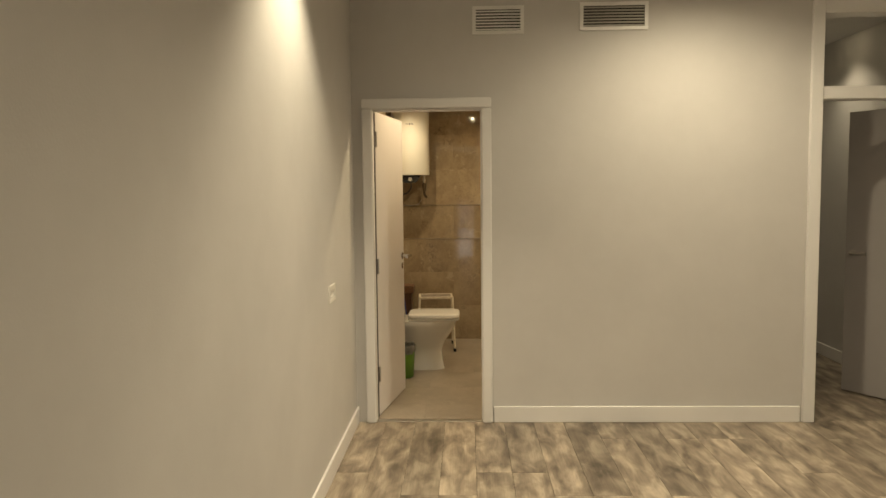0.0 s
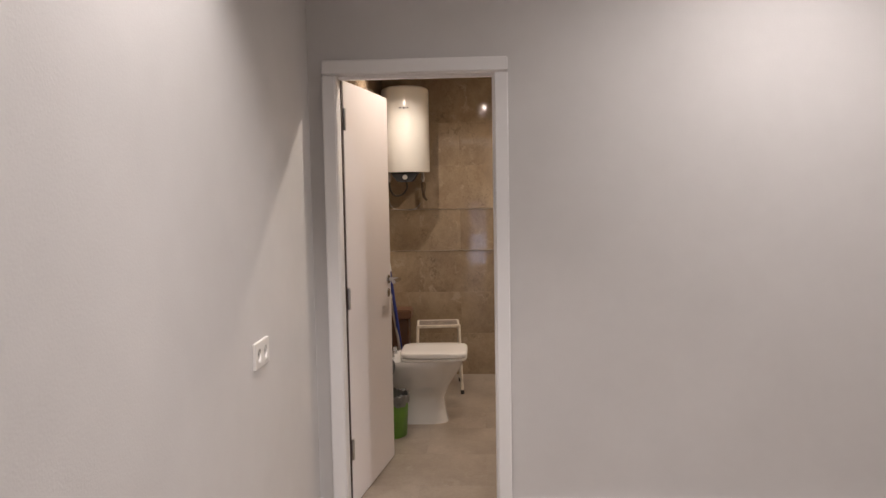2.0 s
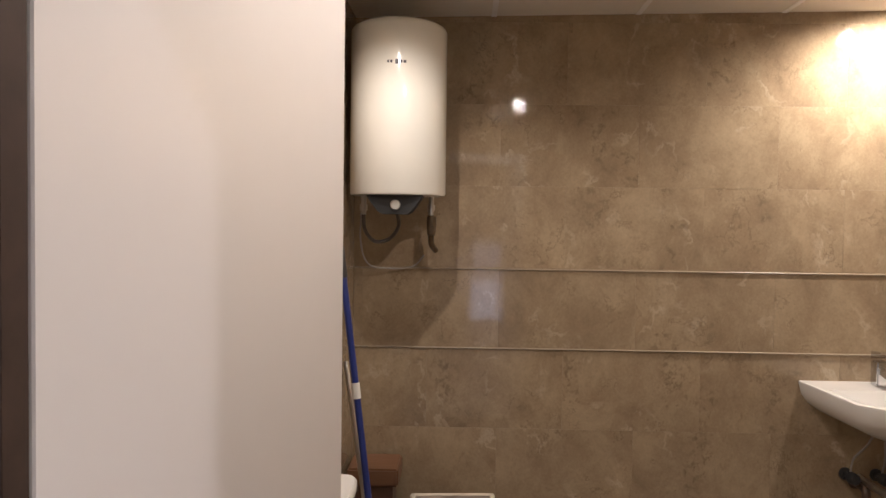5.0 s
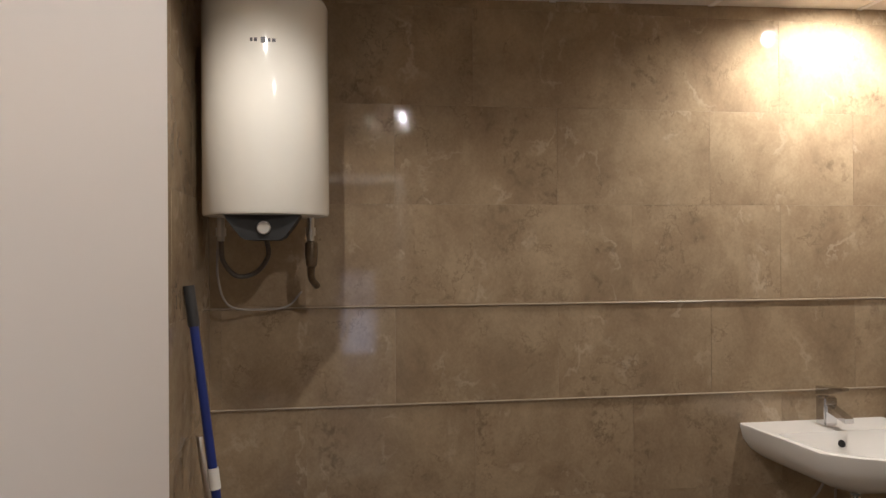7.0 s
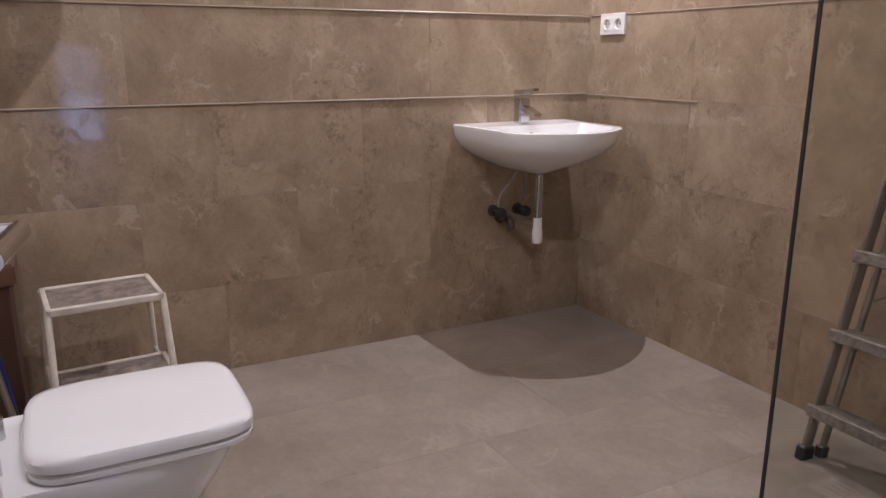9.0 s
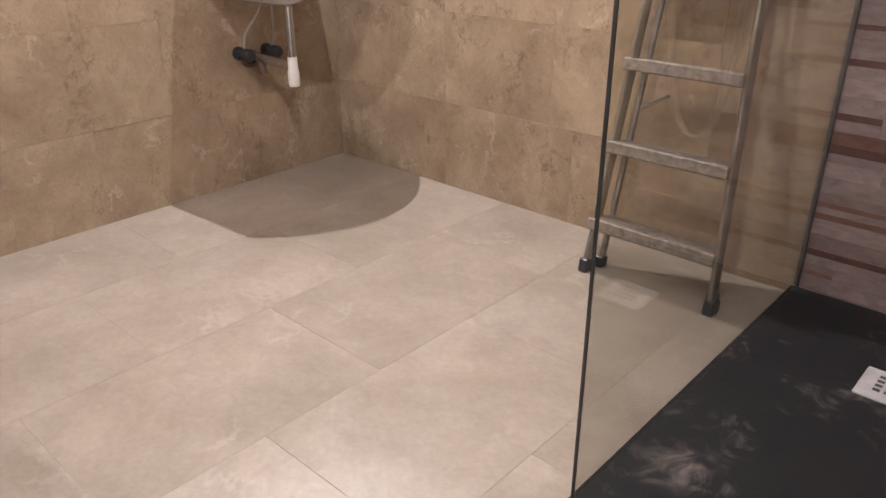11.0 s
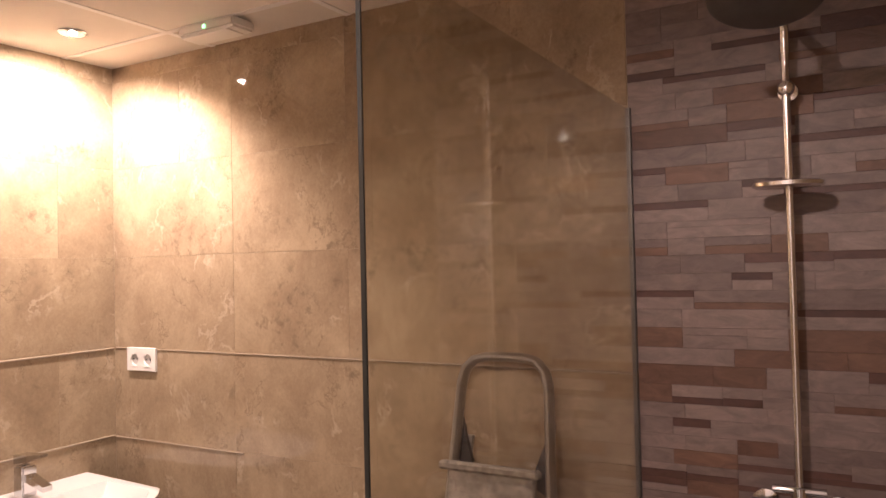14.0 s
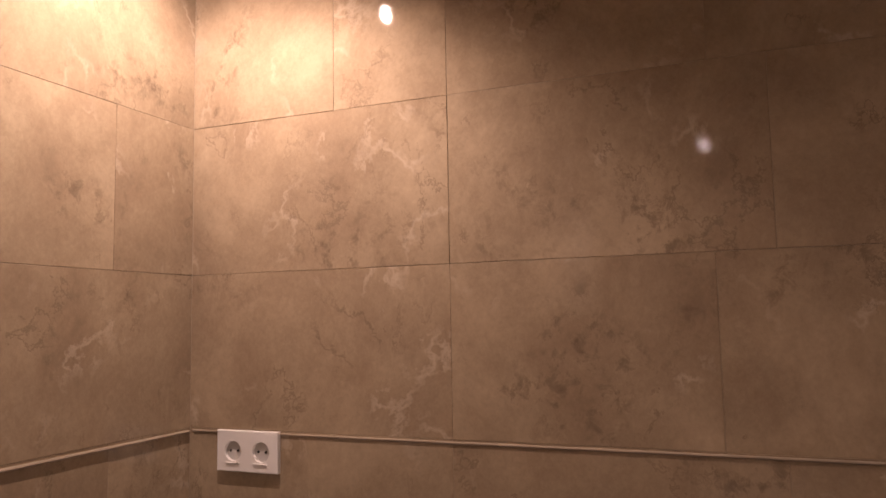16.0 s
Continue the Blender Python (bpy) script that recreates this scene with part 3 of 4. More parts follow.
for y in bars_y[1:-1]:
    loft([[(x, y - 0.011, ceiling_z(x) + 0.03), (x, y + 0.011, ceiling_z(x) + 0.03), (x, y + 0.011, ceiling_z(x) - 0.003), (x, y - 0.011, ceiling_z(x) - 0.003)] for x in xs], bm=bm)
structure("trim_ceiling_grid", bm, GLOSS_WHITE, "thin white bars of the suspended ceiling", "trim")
structure("ceiling_bath_slab", box(XL - 0.15, YD, 2.6, XR + 0.15, YB + 0.15, 2.7), CEIL_PAINT, "concrete slab above the suspended ceiling", "ceiling")

# skirting
bm = box(DOOR_X1 + 0.035, -0.014, 0, 2.80, 0.0, 0.105, 0.003)
skirting = structure("baseboard", bm, GLOSS_WHITE, "white lacquered skirting board", "baseboard")
structure("baseboard_side", box(ROOM_L, ROOM_Y, 0, ROOM_L + 0.014, -0.002, 0.105, 0.003), GLOSS_WHITE, "white lacquered skirting board", "baseboard")
structure("baseboard_hall", box(HALL_X1 - 0.014, 0.16, 0, HALL_X1, HALL_Y, 0.105, 0.003), GLOSS_WHITE, "white lacquered skirting board in the hall", "baseboard")


# ---- doorways ----
def bathroom_door():
    frame_ob = thing("door_1", pose(0, 0, 0), "white lacquered door standing open into the bathroom, in a white frame", "door", kind="structure")
    # casing on the room side, then the lining of the opening
    part("casing", box(0.005, -0.026, 0, 0.067, 0.0, 2.030, 0.006, 3), GLOSS_WHITE, frame_ob)
    part("casing", box(0.764, -0.026, 0, 0.828, 0.0, 2.030, 0.006, 3), GLOSS_WHITE, frame_ob)
    part("casing", box(0.005, -0.028, 2.032, 0.828, 0.0, 2.096, 0.006, 3), GLOSS_WHITE, frame_ob)
    part("jamb", box(DOOR_X0, 0.0, 0, 0.068, 0.125, DOOR_Z), GLOSS_WHITE, frame_ob)
    part("jamb", box(0.772, 0.0, 0, DOOR_X1, 0.125, DOOR_Z), GLOSS_WHITE, frame_ob)
    part("head", box(0.068, 0.0, 2.035, 0.772, 0.125, DOOR_Z), GLOSS_WHITE, frame_ob)
    part("stop", box(0.758, 0.04, 0, 0.772, 0.082, 2.035, 0.002), GLOSS_WHITE, frame_ob)
    part("stop", box(0.068, 0.04, 2.020, 0.758, 0.082, 2.035, 0.002), GLOSS_WHITE, frame_ob)
    # strip for the hinge gap: bare brown wood, the gap's shade in its colour
    part("rebate", box(0.0682, 0.084, 0.004, 0.0712, 0.116, 2.03), material("shaded_bare_wood", (0.05, 0.028, 0.02), 0.7, vary=0.3, scale=20), frame_ob, "dark brown hinge rebate")
    part("threshold", box(0.072, 0.005, -0.004, 0.772, 0.05, 0.004, 0.002), STEEL, frame_ob)
    # leaf, turned open about the hinge line
    hx, hy = 0.074, 0.118
    ex, ey = 0.190, 0.822
    ang = math.degrees(math.atan2(ey - hy, ex - hx))
    leaf = part("leaf", box(0, 0, 0.008, math.hypot(ex - hx, ey - hy), 0.038, 2.03, 0.002), DOOR_WHITE, frame_ob, "white lacquered door leaf, open")
    leaf.matrix_world = pose(hx, hy, 0, 0, 0, ang)
    w = math.hypot(ex - hx, ey - hy)
    for sgn, y0 in ((-1, 0.0), (1, 0.038)):
        bm = lathe([(0.0, 0.0), (0.026, 0.0), (0.026, 0.006), (0.023, 0.009), (0.012, 0.010), (0.011, 0.063), (0.0, 0.064)], 24, m=Matrix.Translation((w - 0.058, y0, 1.03)) @ pose(0, 0, 0, 90 if sgn < 0 else -90))
        tube([(w - 0.047, y0 + sgn * 0.064, 1.03), (w - 0.075, y0 + sgn * 0.065, 1.03), (w - 0.172, y0 + sgn * 0.065, 1.03)], 0.011, 14, bm)
        h = part("door_handle", bm, CHROME, leaf, "chrome lever handle on a round rose", True)
        bm = lathe([(0.0, 0.0), (0.024, 0.0), (0.024, 0.005), (0.0, 0.006)], 20, m=Matrix.Translation((w - 0.058, y0, 0.955)) @ pose(0, 0, 0, 90 if sgn < 0 else -90))
        part("lock_rose", bm, CHROME, leaf)
    part("latch_plate", box(w - 0.0005, 0.008, 0.93, w + 0.0015, 0.030, 1.10), STEEL, leaf)
    for z in (0.24, 0.965, 1.80):
        bm = lathe([(0.0, 0.0), (0.0075, 0.0), (0.0075, 0.10), (0.0, 0.10)], 12, m=Matrix.Translation((0.0, -0.004, z)))
        box(0.002, -0.0015, z + 0.005, 0.028, 0.0005, z + 0.095, bm=bm)
        part("hinge", bm, STEEL, leaf, "steel hinge")
    return frame_ob


bathroom_door()


def hall_doorway():
    fr = thing("door_2", pose(0, 0, 0), "white framed hall doorway with a transom and an open grey door", "door", kind="structure")
    part("post", box(2.815, -0.022, 0, HALL_X0, 0.13, 2.66, 0.004), GLOSS_WHITE, fr)
    part("post", box(HALL_X1 + 0.01, -0.022, 0, HALL_X1 + 0.09, 0.13, 2.66, 0.004), GLOSS_WHITE, fr)
    part("transom", box(HALL_X0, -0.01, 2.055, HALL_X1 + 0.01, 0.12, 2.135, 0.004), GLOSS_WHITE, fr)
    part("head", box(HALL_X0, -0.02, 2.58, HALL_X1 + 0.01, 0.13, 2.66, 0.004), GLOSS_WHITE, fr)
    leaf = part("leaf", box(0, 0, 0.01, 0.75, 0.038, 2.045, 0.002), material("grey_door_lacquer", (0.42, 0.40, 0.40), 0.4, vary=0.05, scale=3), fr, "grey lacquered door leaf, open into the hall")
    leaf.matrix_world = pose(HALL_X1 - 0.01, 0.13, 0, 0, 0, 120)
    bm = lathe([(0.0, 0.0), (0.026, 0.0), (0.026, 0.008), (0.010, 0.010), (0.009, 0.05), (0.0, 0.05)], 20, m=Matrix.Translation((0.69, 0.038, 1.03)) @ pose(0, 0, 0, -90))
    tube([(0.69, 0.082, 1.03), (0.57, 0.082, 1.03)], 0.010, 10, bm)
    part("door_handle", bm, STEEL, leaf, "dull steel lever handle", True)


hall_doorway()


# ---- room fittings ----
def vent(x0, z0, x1, z1, slats, mat, label):
    v = thing("air_vent", pose((x0 + x1) / 2, 0, z0), label, "air vent", "vents above the doorway")
    w, h = x1 - x0, z1 - z0
    f = 0.022
    bm = box(-w / 2, -0.012, 0, w / 2, -0.001, f, 0.002)
    box(-w / 2, -0.012, h - f, w / 2, -0.001, h, 0.002, bm=bm)
    box(-w / 2, -0.012, f, -w / 2 + f, -0.001, h - f, 0.002, bm=bm)
    box(w / 2 - f, -0.012, f, w / 2, -0.001, h - f, 0.002, bm=bm)
    part("frame", bm, GLOSS_WHITE, v)
    # near-black sheet on the wall paints the shade behind the slats
    part("backing", box(-w / 2 + f, -0.0035, f, w / 2 - f, -0.001, h - f), DUCT_SHADE, v)
    pitch = (h - 2 * f) / slats
    for k in range(slats):
        z = f + pitch * (k + 0.5)
        bm = bmesh.new()
        loft([[(x, -0.010, z - pitch * 0.34), (x, -0.0085, z - pitch * 0.40), (x, -0.004, z + pitch * 0.16), (x, -0.0055, z + pitch * 0.2)] for x in (-w / 2 + f, w / 2 - f)], bm=bm)
        part("slat", bm, mat, v)
    return v


vent(0.712, 2.487, 1.035, 2.660, 7, GLOSS_WHITE, "white slatted air vent grille high on the wall")
vent(1.383, 2.500, 1.807, 2.672, 7, VENT_GREY, "white framed air vent grille with dark slats")


def socket(m, label):
    """A double wall socket, upright plate in the xz plane, facing -y."""
    s = thing("wall_socket", m, label, "socket", "double wall sockets")
    w, h = 0.158, 0.088
    bm = bmesh.new()
    for cx in (-w / 4, w / 4):
        edge = [(-1 + k / 4, -1) for k in range(8)] + [(1, -1 + k / 4) for k in range(8)] + [(1 - k / 4, 1) for k in range(8)] + [(-1, 1 - k / 4) for k in range(8)]

        def outline(g, y):
            return [(cx + u * (w / 4 - g * (u * cx > 0)), y, v * (h / 2 - g)) for u, v in edge]

        def circle(r, y):
            return [(cx * 0.92 + r * math.cos(math.atan2(v, u)), y, r * math.sin(math.atan2(v, u))) for u, v in edge]

        loft([outline(0, 0), outline(0, -0.009), outline(0.002, -0.0105), circle(0.0215, -0.0105), circle(0.0205, -0.003)], bm=bm)
    part("plate", bm, PVC, s)
    for x in (-0.0363, 0.0363):
        ring = lathe([(0.0, 0.0), (0.0203, 0.0), (0.0203, 0.001), (0.0, 0.001)], 28, m=Matrix.Translation((x, -0.0032, 0)) @ pose(0, 0, 0, 90))
        # greyer than the plate: the shade in the recess is put into its colour
        well = part("well", ring, material("shaded_socket_well", (0.55, 0.53, 0.50), 0.45, vary=0.05), s, "round recessed socket well")
        part("lip", box(x - 0.017, -0.0135, -0.0262, x + 0.017, -0.0104, -0.0238, 0.0008), PVC, s)
        # black discs on the well paint the shade in the two pin holes
        bm = bmesh.new()
        for dx in (-0.0095, 0.0095):
            lathe([(0.0, 0), (0.0032, 0), (0.0032, 0.0012), (0.0, 0.0012)], 10, bm, Matrix.Translation((x + dx, -0.0043, 0)) @ pose(0, 0, 0, 90))
        part("pin_hole", bm, BLACK, well)
    return s


socket(pose(XR - 0.001, 2.582, 1.328, 0, 0, -90), "white double socket on the beige tiles")
socket(pose(ROOM_L + 0.0005, -0.86, 0.974, 0, 0, 90), "white double socket on the grey wall")


def downlight(x, y, z):
    d = thing("downlight", pose(x, y, z), "small round recessed ceiling spotlight, lit", "spotlight", "ceiling spotlights")
    part("ring", lathe([(0.0135, -0.001), (0.043, -0.001), (0.045, -0.004), (0.040, -0.008), (0.0135, -0.006)], 28), CHROME, d, "", True)
    part("lamp", lathe([(0.0, -0.0125), (0.006, -0.0120), (0.0105, -0.0095), (0.0125, -0.006), (0.013, -0.001), (0.0, -0.001)], 24), LAMP_GLOW, d, "glowing lamp face")
    return d


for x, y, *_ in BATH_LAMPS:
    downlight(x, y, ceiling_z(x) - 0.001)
# room fittings, those of the four added fill lamps included
for x, y, *_ in ROOM_LAMPS_AND_FILLS:
    downlight(x, y, ROOM_Z)
for x, y in HALL_LAMP_AND_FILL:
    downlight(x, y, 2.76)


# ---- bathroom things ----
def water_heater():
    t = thing("water_heater", pose(0.130, 2.46, 1.656), "white enamel cylindrical electric water heater on the tiled wall", "water heater")
    r, h = 0.184, 0.640
    part("tank", lathe([(0.0, 0.0), (r - 0.02, 0.0), (r - 0.004, 0.003), (r, 0.010), (r, h - 0.02), (r - 0.006, h - 0.006), (r - 0.03, h + 0.008), (0.08, h + 0.016), (0.0, h + 0.017)], 64), ENAMEL, t, "glossy white enamel tank", True)
    # control housing under the front
    bm = bmesh.new()
    prof = [(-0.105, 0.0), (-0.085, -0.030), (-0.060, -0.062), (-0.045, -0.070), (0.045, -0.070), (0.060, -0.062), (0.085, -0.030), (0.105, 0.0)]
    loft([[(x, y, z) for x, z in prof] for y in (-0.142, -0.135, -0.02)], bm=bm)
    cover = part("control_cover", bm, material("matt_black_plastic", (0.014, 0.014, 0.015), 0.6, vary=0.2, scale=20), t, "black plastic control cover")
    bm = lathe([(0.0, 0.012), (0.016, 0.012), (0.019, 0.008), (0.019, 0.0), (0.0, 0.0)], 28, m=Matrix.Translation((0.004, -0.142, -0.036)) @ pose(0, 0, 0, 90))
    part("knob", bm, VENT_GREY, cover, "white round thermostat knob", True)
    for x, mat in ((-0.135, STEEL), (0.128, STEEL)):
        bm = lathe([(0.0, 0.002), (0.011, 0.002), (0.011, -0.03), (0.015, -0.03), (0.015, -0.055), (0.010, -0.056), (0.010, -0.07), (0.0, -0.07)], 14, m=Matrix.Translation((x, 0.02, 0)))
        part("connection", bm, mat, t, "metal water connection", True)
    part("hose", tube(smooth_path([(-0.135, 0.02, -0.07), (-0.13, 0.03, -0.13), (-0.095, 0.06, -0.175), (-0.04, 0.08, -0.165), (0.0, 0.04, -0.115), (0.0, -0.02, -0.06)]), 0.0075, 10), GREY_HOSE, t, "black power cable", True)
    part("cable", tube(smooth_path([(-0.145, 0.03, -0.06), (-0.155, 0.09, -0.18), (-0.135, 0.17, -0.27), (-0.06, 0.24, -0.292), (0.04, 0.268, -0.285), (0.09, 0.272, -0.235)]), 0.0035, 8), CABLE_GREY, t, "thin grey cable", True)
    bm = tube(smooth_path([(0.128, 0.02, -0.07), (0.130, 0.03, -0.12), (0.128, 0.06, -0.18), (0.145, 0.10, -0.21)]), 0.011, 10)
    lathe([(0.0, 0), (0.018, 0), (0.020, -0.03), (0.016, -0.07), (0.010, -0.075), (0.0, -0.075)], 14, bm, Matrix.Translation((0.130, 0.025, -0.075)))
    part("safety_valve", bm, material("brass_dull", (0.16, 0.12, 0.08), 0.4, 0.8, vary=0.3, scale=30), t, "dull metal safety valve", True)
    for z in (0.12, 0.50):
        part("bracket", box(-0.09, 0.16, z, 0.09, YB - 2.46 - 0.001, z + 0.05, 0.002), STEEL, t)
    # maker's mark as plain bars
    bm = bmesh.new()
    for k, (a0, a1) in enumerate(((-0.036, -0.029), (-0.025, -0.017), (-0.007, 0.006), (0.012, 0.019), (0.023, 0.033))):
        za, zb = (0.474, 0.484) if k != 2 else (0.470, 0.487)
        ring = []
        for a, z in ((a0, za), (a1, za), (a1, zb), (a0, zb)):
            ang = a / r - math.pi / 2 + 0.05
            ring.append(((r + 0.0006) * math.cos(ang), (r + 0.0006) * math.sin(ang), z))
        bm.faces.new([bm.verts.new(p) for p in ring])
    part("maker_mark", bm, INK, t, "small dark printed mark")
    return t


water_heater()


def toilet():
    t = thing("toilet", pose(XL, 1.525, 0), "white ceramic close-coupled toilet with its lid closed", "toilet")
    # bowl and foot: rings from the floor up; x away from the wall
    rings = []
    for z, x0, x1, hw, p in ((0.0, 0.16, 0.55, 0.115, 3.2), (0.06, 0.17, 0.535, 0.105, 3.2), (0.16, 0.17, 0.525, 0.100, 3.0), (0.24, 0.13, 0.56, 0.120, 2.8), (0.32, 0.05, 0.615, 0.160, 2.8), (0.38, 0.02, 0.645, 0.180, 3.0), (0.415, 0.012, 0.655, 0.186, 3.2), (0.425, 0.015, 0.650, 0.183, 3.2)):
        rings.append(superellipse((x0 + x1) / 2, 0, (x1 - x0) / 2, hw, z, 48, p))
    part("bowl", loft(rings), CERAMIC, t, "white ceramic bowl and foot", True)
    seat = [superellipse(0.464, 0, 0.215, 0.184, 0.427, 48, 5.2), superellipse(0.464, 0, 0.217, 0.188, 0.431, 48, 5.2), superellipse(0.464, 0, 0.217, 0.188, 0.441, 48, 5.2), superellipse(0.464, 0, 0.211, 0.183, 0.445, 48, 5.2)]
    part("seat", loft(seat), CERAMIC, t, "", True)
    lid = [superellipse(0.464, 0, 0.211, 0.184, 0.447, 48, 5.2), superellipse(0.464, 0, 0.218, 0.190, 0.452, 48, 5.2), superellipse(0.464, 0, 0.218, 0.190, 0.470, 48, 5.2), superellipse(0.464, 0, 0.212, 0.184, 0.478, 48, 5.2), superellipse(0.464, 0, 0.200, 0.168, 0.481, 48, 5.2), superellipse(0.455, 0, 0.10, 0.08, 0.482, 48, 3.0)]
    part("lid", loft(lid), CERAMIC, t, "glossy white closed lid", True)
    for y in (-0.08, 0.08):
        part("hinge", lathe([(0.0, 0), (0.014, 0), (0.014, 0.05), (0.0, 0.052)], 14, m=Matrix.Translation((0.195, y, 0.424))), CHROME, t, "", True)
    tank = [superellipse(0.088, 0, 0.082, 0.165, 0.424, 40, 6), superellipse(0.088, 0, 0.084, 0.175, 0.60, 40, 6), superellipse(0.088, 0, 0.085, 0.182, 0.79, 40, 6)]
    part("cistern", loft(tank), CERAMIC, t, "white ceramic cistern", True)
    lidt = [superellipse(0.090, 0, 0.086, 0.184, 0.791, 40, 6), superellipse(0.090, 0, 0.089, 0.189, 0.797, 40, 6), superellipse(0.090, 0, 0.089, 0.189, 0.816, 40, 6), superellipse(0.090, 0, 0.082, 0.182, 0.824, 40, 6)]
    part("cistern_lid", loft(lidt), CERAMIC, t, "", True)
    part("flush_button", lathe([(0.0, 0.0), (0.022, 0.0), (0.022, 0.006), (0.0, 0.008)], 20, m=Matrix.Translation((0.088, 0, 0.824))), CHROME, t, "", True)
    return t


toilet()


def basin():
    t = thing("washbasin", pose(2.09, YB, 0.0), "white ceramic wall-hung washbasin with a chrome tap", "washbasin")
    top = 0.915

    def outline(s, z, n=12, dy=0.0):
        """Plan of the rim at scale s: straight back, slightly splayed sides, bowed front."""
        pts = [(-0.29 * s, -0.0)]
        for k in range(n + 1):
            a = -1 + 2 * k / n
            edge = 0.565 - 0.140 * abs(a) ** 2.0
            x = 0.270 * a * s if abs(a) < 1 else 0.265 * a * s
            pts.append((x, -edge * (0.35 + 0.65 * s) + dy))
        pts.append((0.29 * s, -0.0))
        return [(x, min(-0.001, y), z) for x, y in pts]

    rings = [outline(0.12, top - 0.200), outline(0.20, top - 0.192), outline(0.42, top - 0.165), outline(0.68, top - 0.130), outline(0.87, top - 0.092), outline(0.96, top - 0.055), outline(1.0, top - 0.010), outline(0.998, top - 0.003), outline(0.985, top)]
    # inner bowl
    bowl_c = Vector((0, -0.335))

    def inner(k, z):
        return [(x * k, (y - bowl_c.y) * k + bowl_c.y if y < -0.002 else -0.155 * (k / 0.86) ** 0 - (1 - k) * 0.1, z) for x, y, _ in outline(1.0, z)]

    rings += [inner(0.87, top - 0.002), inner(0.83, top - 0.02), inner(0.70, top - 0.085), inner(0.45, top - 0.125), inner(0.15, top - 0.135)]
    part("bowl", loft(rings), CERAMIC, t, "white glazed ceramic bowl with a bowed front", True)
    part("waste", lathe([(0.0, 0.0), (0.026, 0.0), (0.028, 0.003), (0.0, 0.004)], 24, m=Matrix.Translation((0, -0.33, top - 0.134))), CHROME, t, "", True)
    # overflow hole on the back slope of the bowl, its shade drawn as a black disc
    part("overflow", lathe([(0.0, 0.0), (0.013, 0.0), (0.013, 0.004), (0.0, 0.004)], 18, m=Matrix.Translation((-0.012, -0.178, top - 0.045)) @ pose(0, 0, 0, 62)), BLACK, t, "black disc for the shaded overflow hole")
    tap = part("tap", box(-0.026, -0.110, top - 0.003, 0.026, -0.056, top + 0.105, 0.006, 2), CHROME, t, "square chrome mixer tap")
    box_bm = loft([[(x, -0.10, z) for x, z in ((-0.018, top + 0.055), (0.018, top + 0.055), (0.018, top + 0.080), (-0.018, top + 0.080))], [(x, -0.205, z) for x, z in ((-0.017, top + 0.030), (0.017, top + 0.030), (0.017, top + 0.047), (-0.017, top + 0.047))]])
    part("spout", box_bm, CHROME, tap)
    part("lever", loft([[(x, -0.055, z) for x, z in ((-0.023, top + 0.108), (0.023, top + 0.108), (0.023, top + 0.138), (-0.023, top + 0.138))], [(x, -0.125, z) for x, z in ((-0.022, top + 0.120), (0.022, top + 0.120), (0.022, top + 0.143), (-0.022, top + 0.143))], [(x, -0.185, z) for x, z in ((-0.014, top + 0.140), (0.014, top + 0.140), (0.014, top + 0.149), (-0.014, top + 0.149))]]), CHROME, tap)
    # waste pipe and angle valves
    part("waste_pipe", tube([(-0.01, -0.245, top - 0.20), (-0.01, -0.242, 0.53)], 0.0165, 14), CHROME, t, "", True)
    part("bottle_trap", lathe([(0.0, 0.42), (0.020, 0.42), (0.022, 0.426), (0.022, 0.475), (0.019, 0.48), (0.018, 0.53), (0.0, 0.53)], 20, m=Matrix.Translation((-0.01, -0.242, 0))), PVC, t, "white plastic bottle trap", True)
    part("trap_arm", tube(smooth_path([(-0.01, -0.242, 0.500), (-0.02, -0.15, 0.503), (-0.03, -0.06, 0.507), (-0.032, -0.002, 0.510)], 4), 0.015, 12), STEEL, t, "", True)
    elbow = tube(smooth_path([(-0.045, -0.002, 0.492), (-0.045, -0.055, 0.490), (-0.043, -0.085, 0.478), (-0.042, -0.090, 0.450)], 5), 0.017, 12)
    lathe([(0.0, 0.0), (0.030, 0.0), (0.030, 0.005), (0.018, 0.008), (0.0, 0.008)], 18, elbow, Matrix.Translation((-0.045, -0.001, 0.492)) @ pose(0, 0, 0, 90))
    part("drain_elbow", elbow, BROWN_PLASTIC, t, "dark brown plastic drain elbow", True)
    for x, z in ((-0.088, 0.525), (0.040, 0.522)):
        bm = lathe([(0.0, 0.0), (0.026, 0.0), (0.026, 0.006), (0.011, 0.010), (0.011, 0.05), (0.024, 0.052), (0.024, 0.085), (0.018, 0.092), (0.0, 0.092)], 18, m=Matrix.Translation((x, -0.001, z)) @ pose(0, 0, 0, 90))
        v = part("angle_valve", bm, BLACK, t, "dark angle valve", True)
        part("supply_hose", tube(smooth_path([(x, -0.045, z + 0.01), (x + 0.005, -0.06, z + 0.08), (x * 0.5, -0.10, z + 0.16), (0.0, -0.13, top - 0.10)]), 0.0045, 8), CABLE_GREY, t, "", True)
    return t


basin()


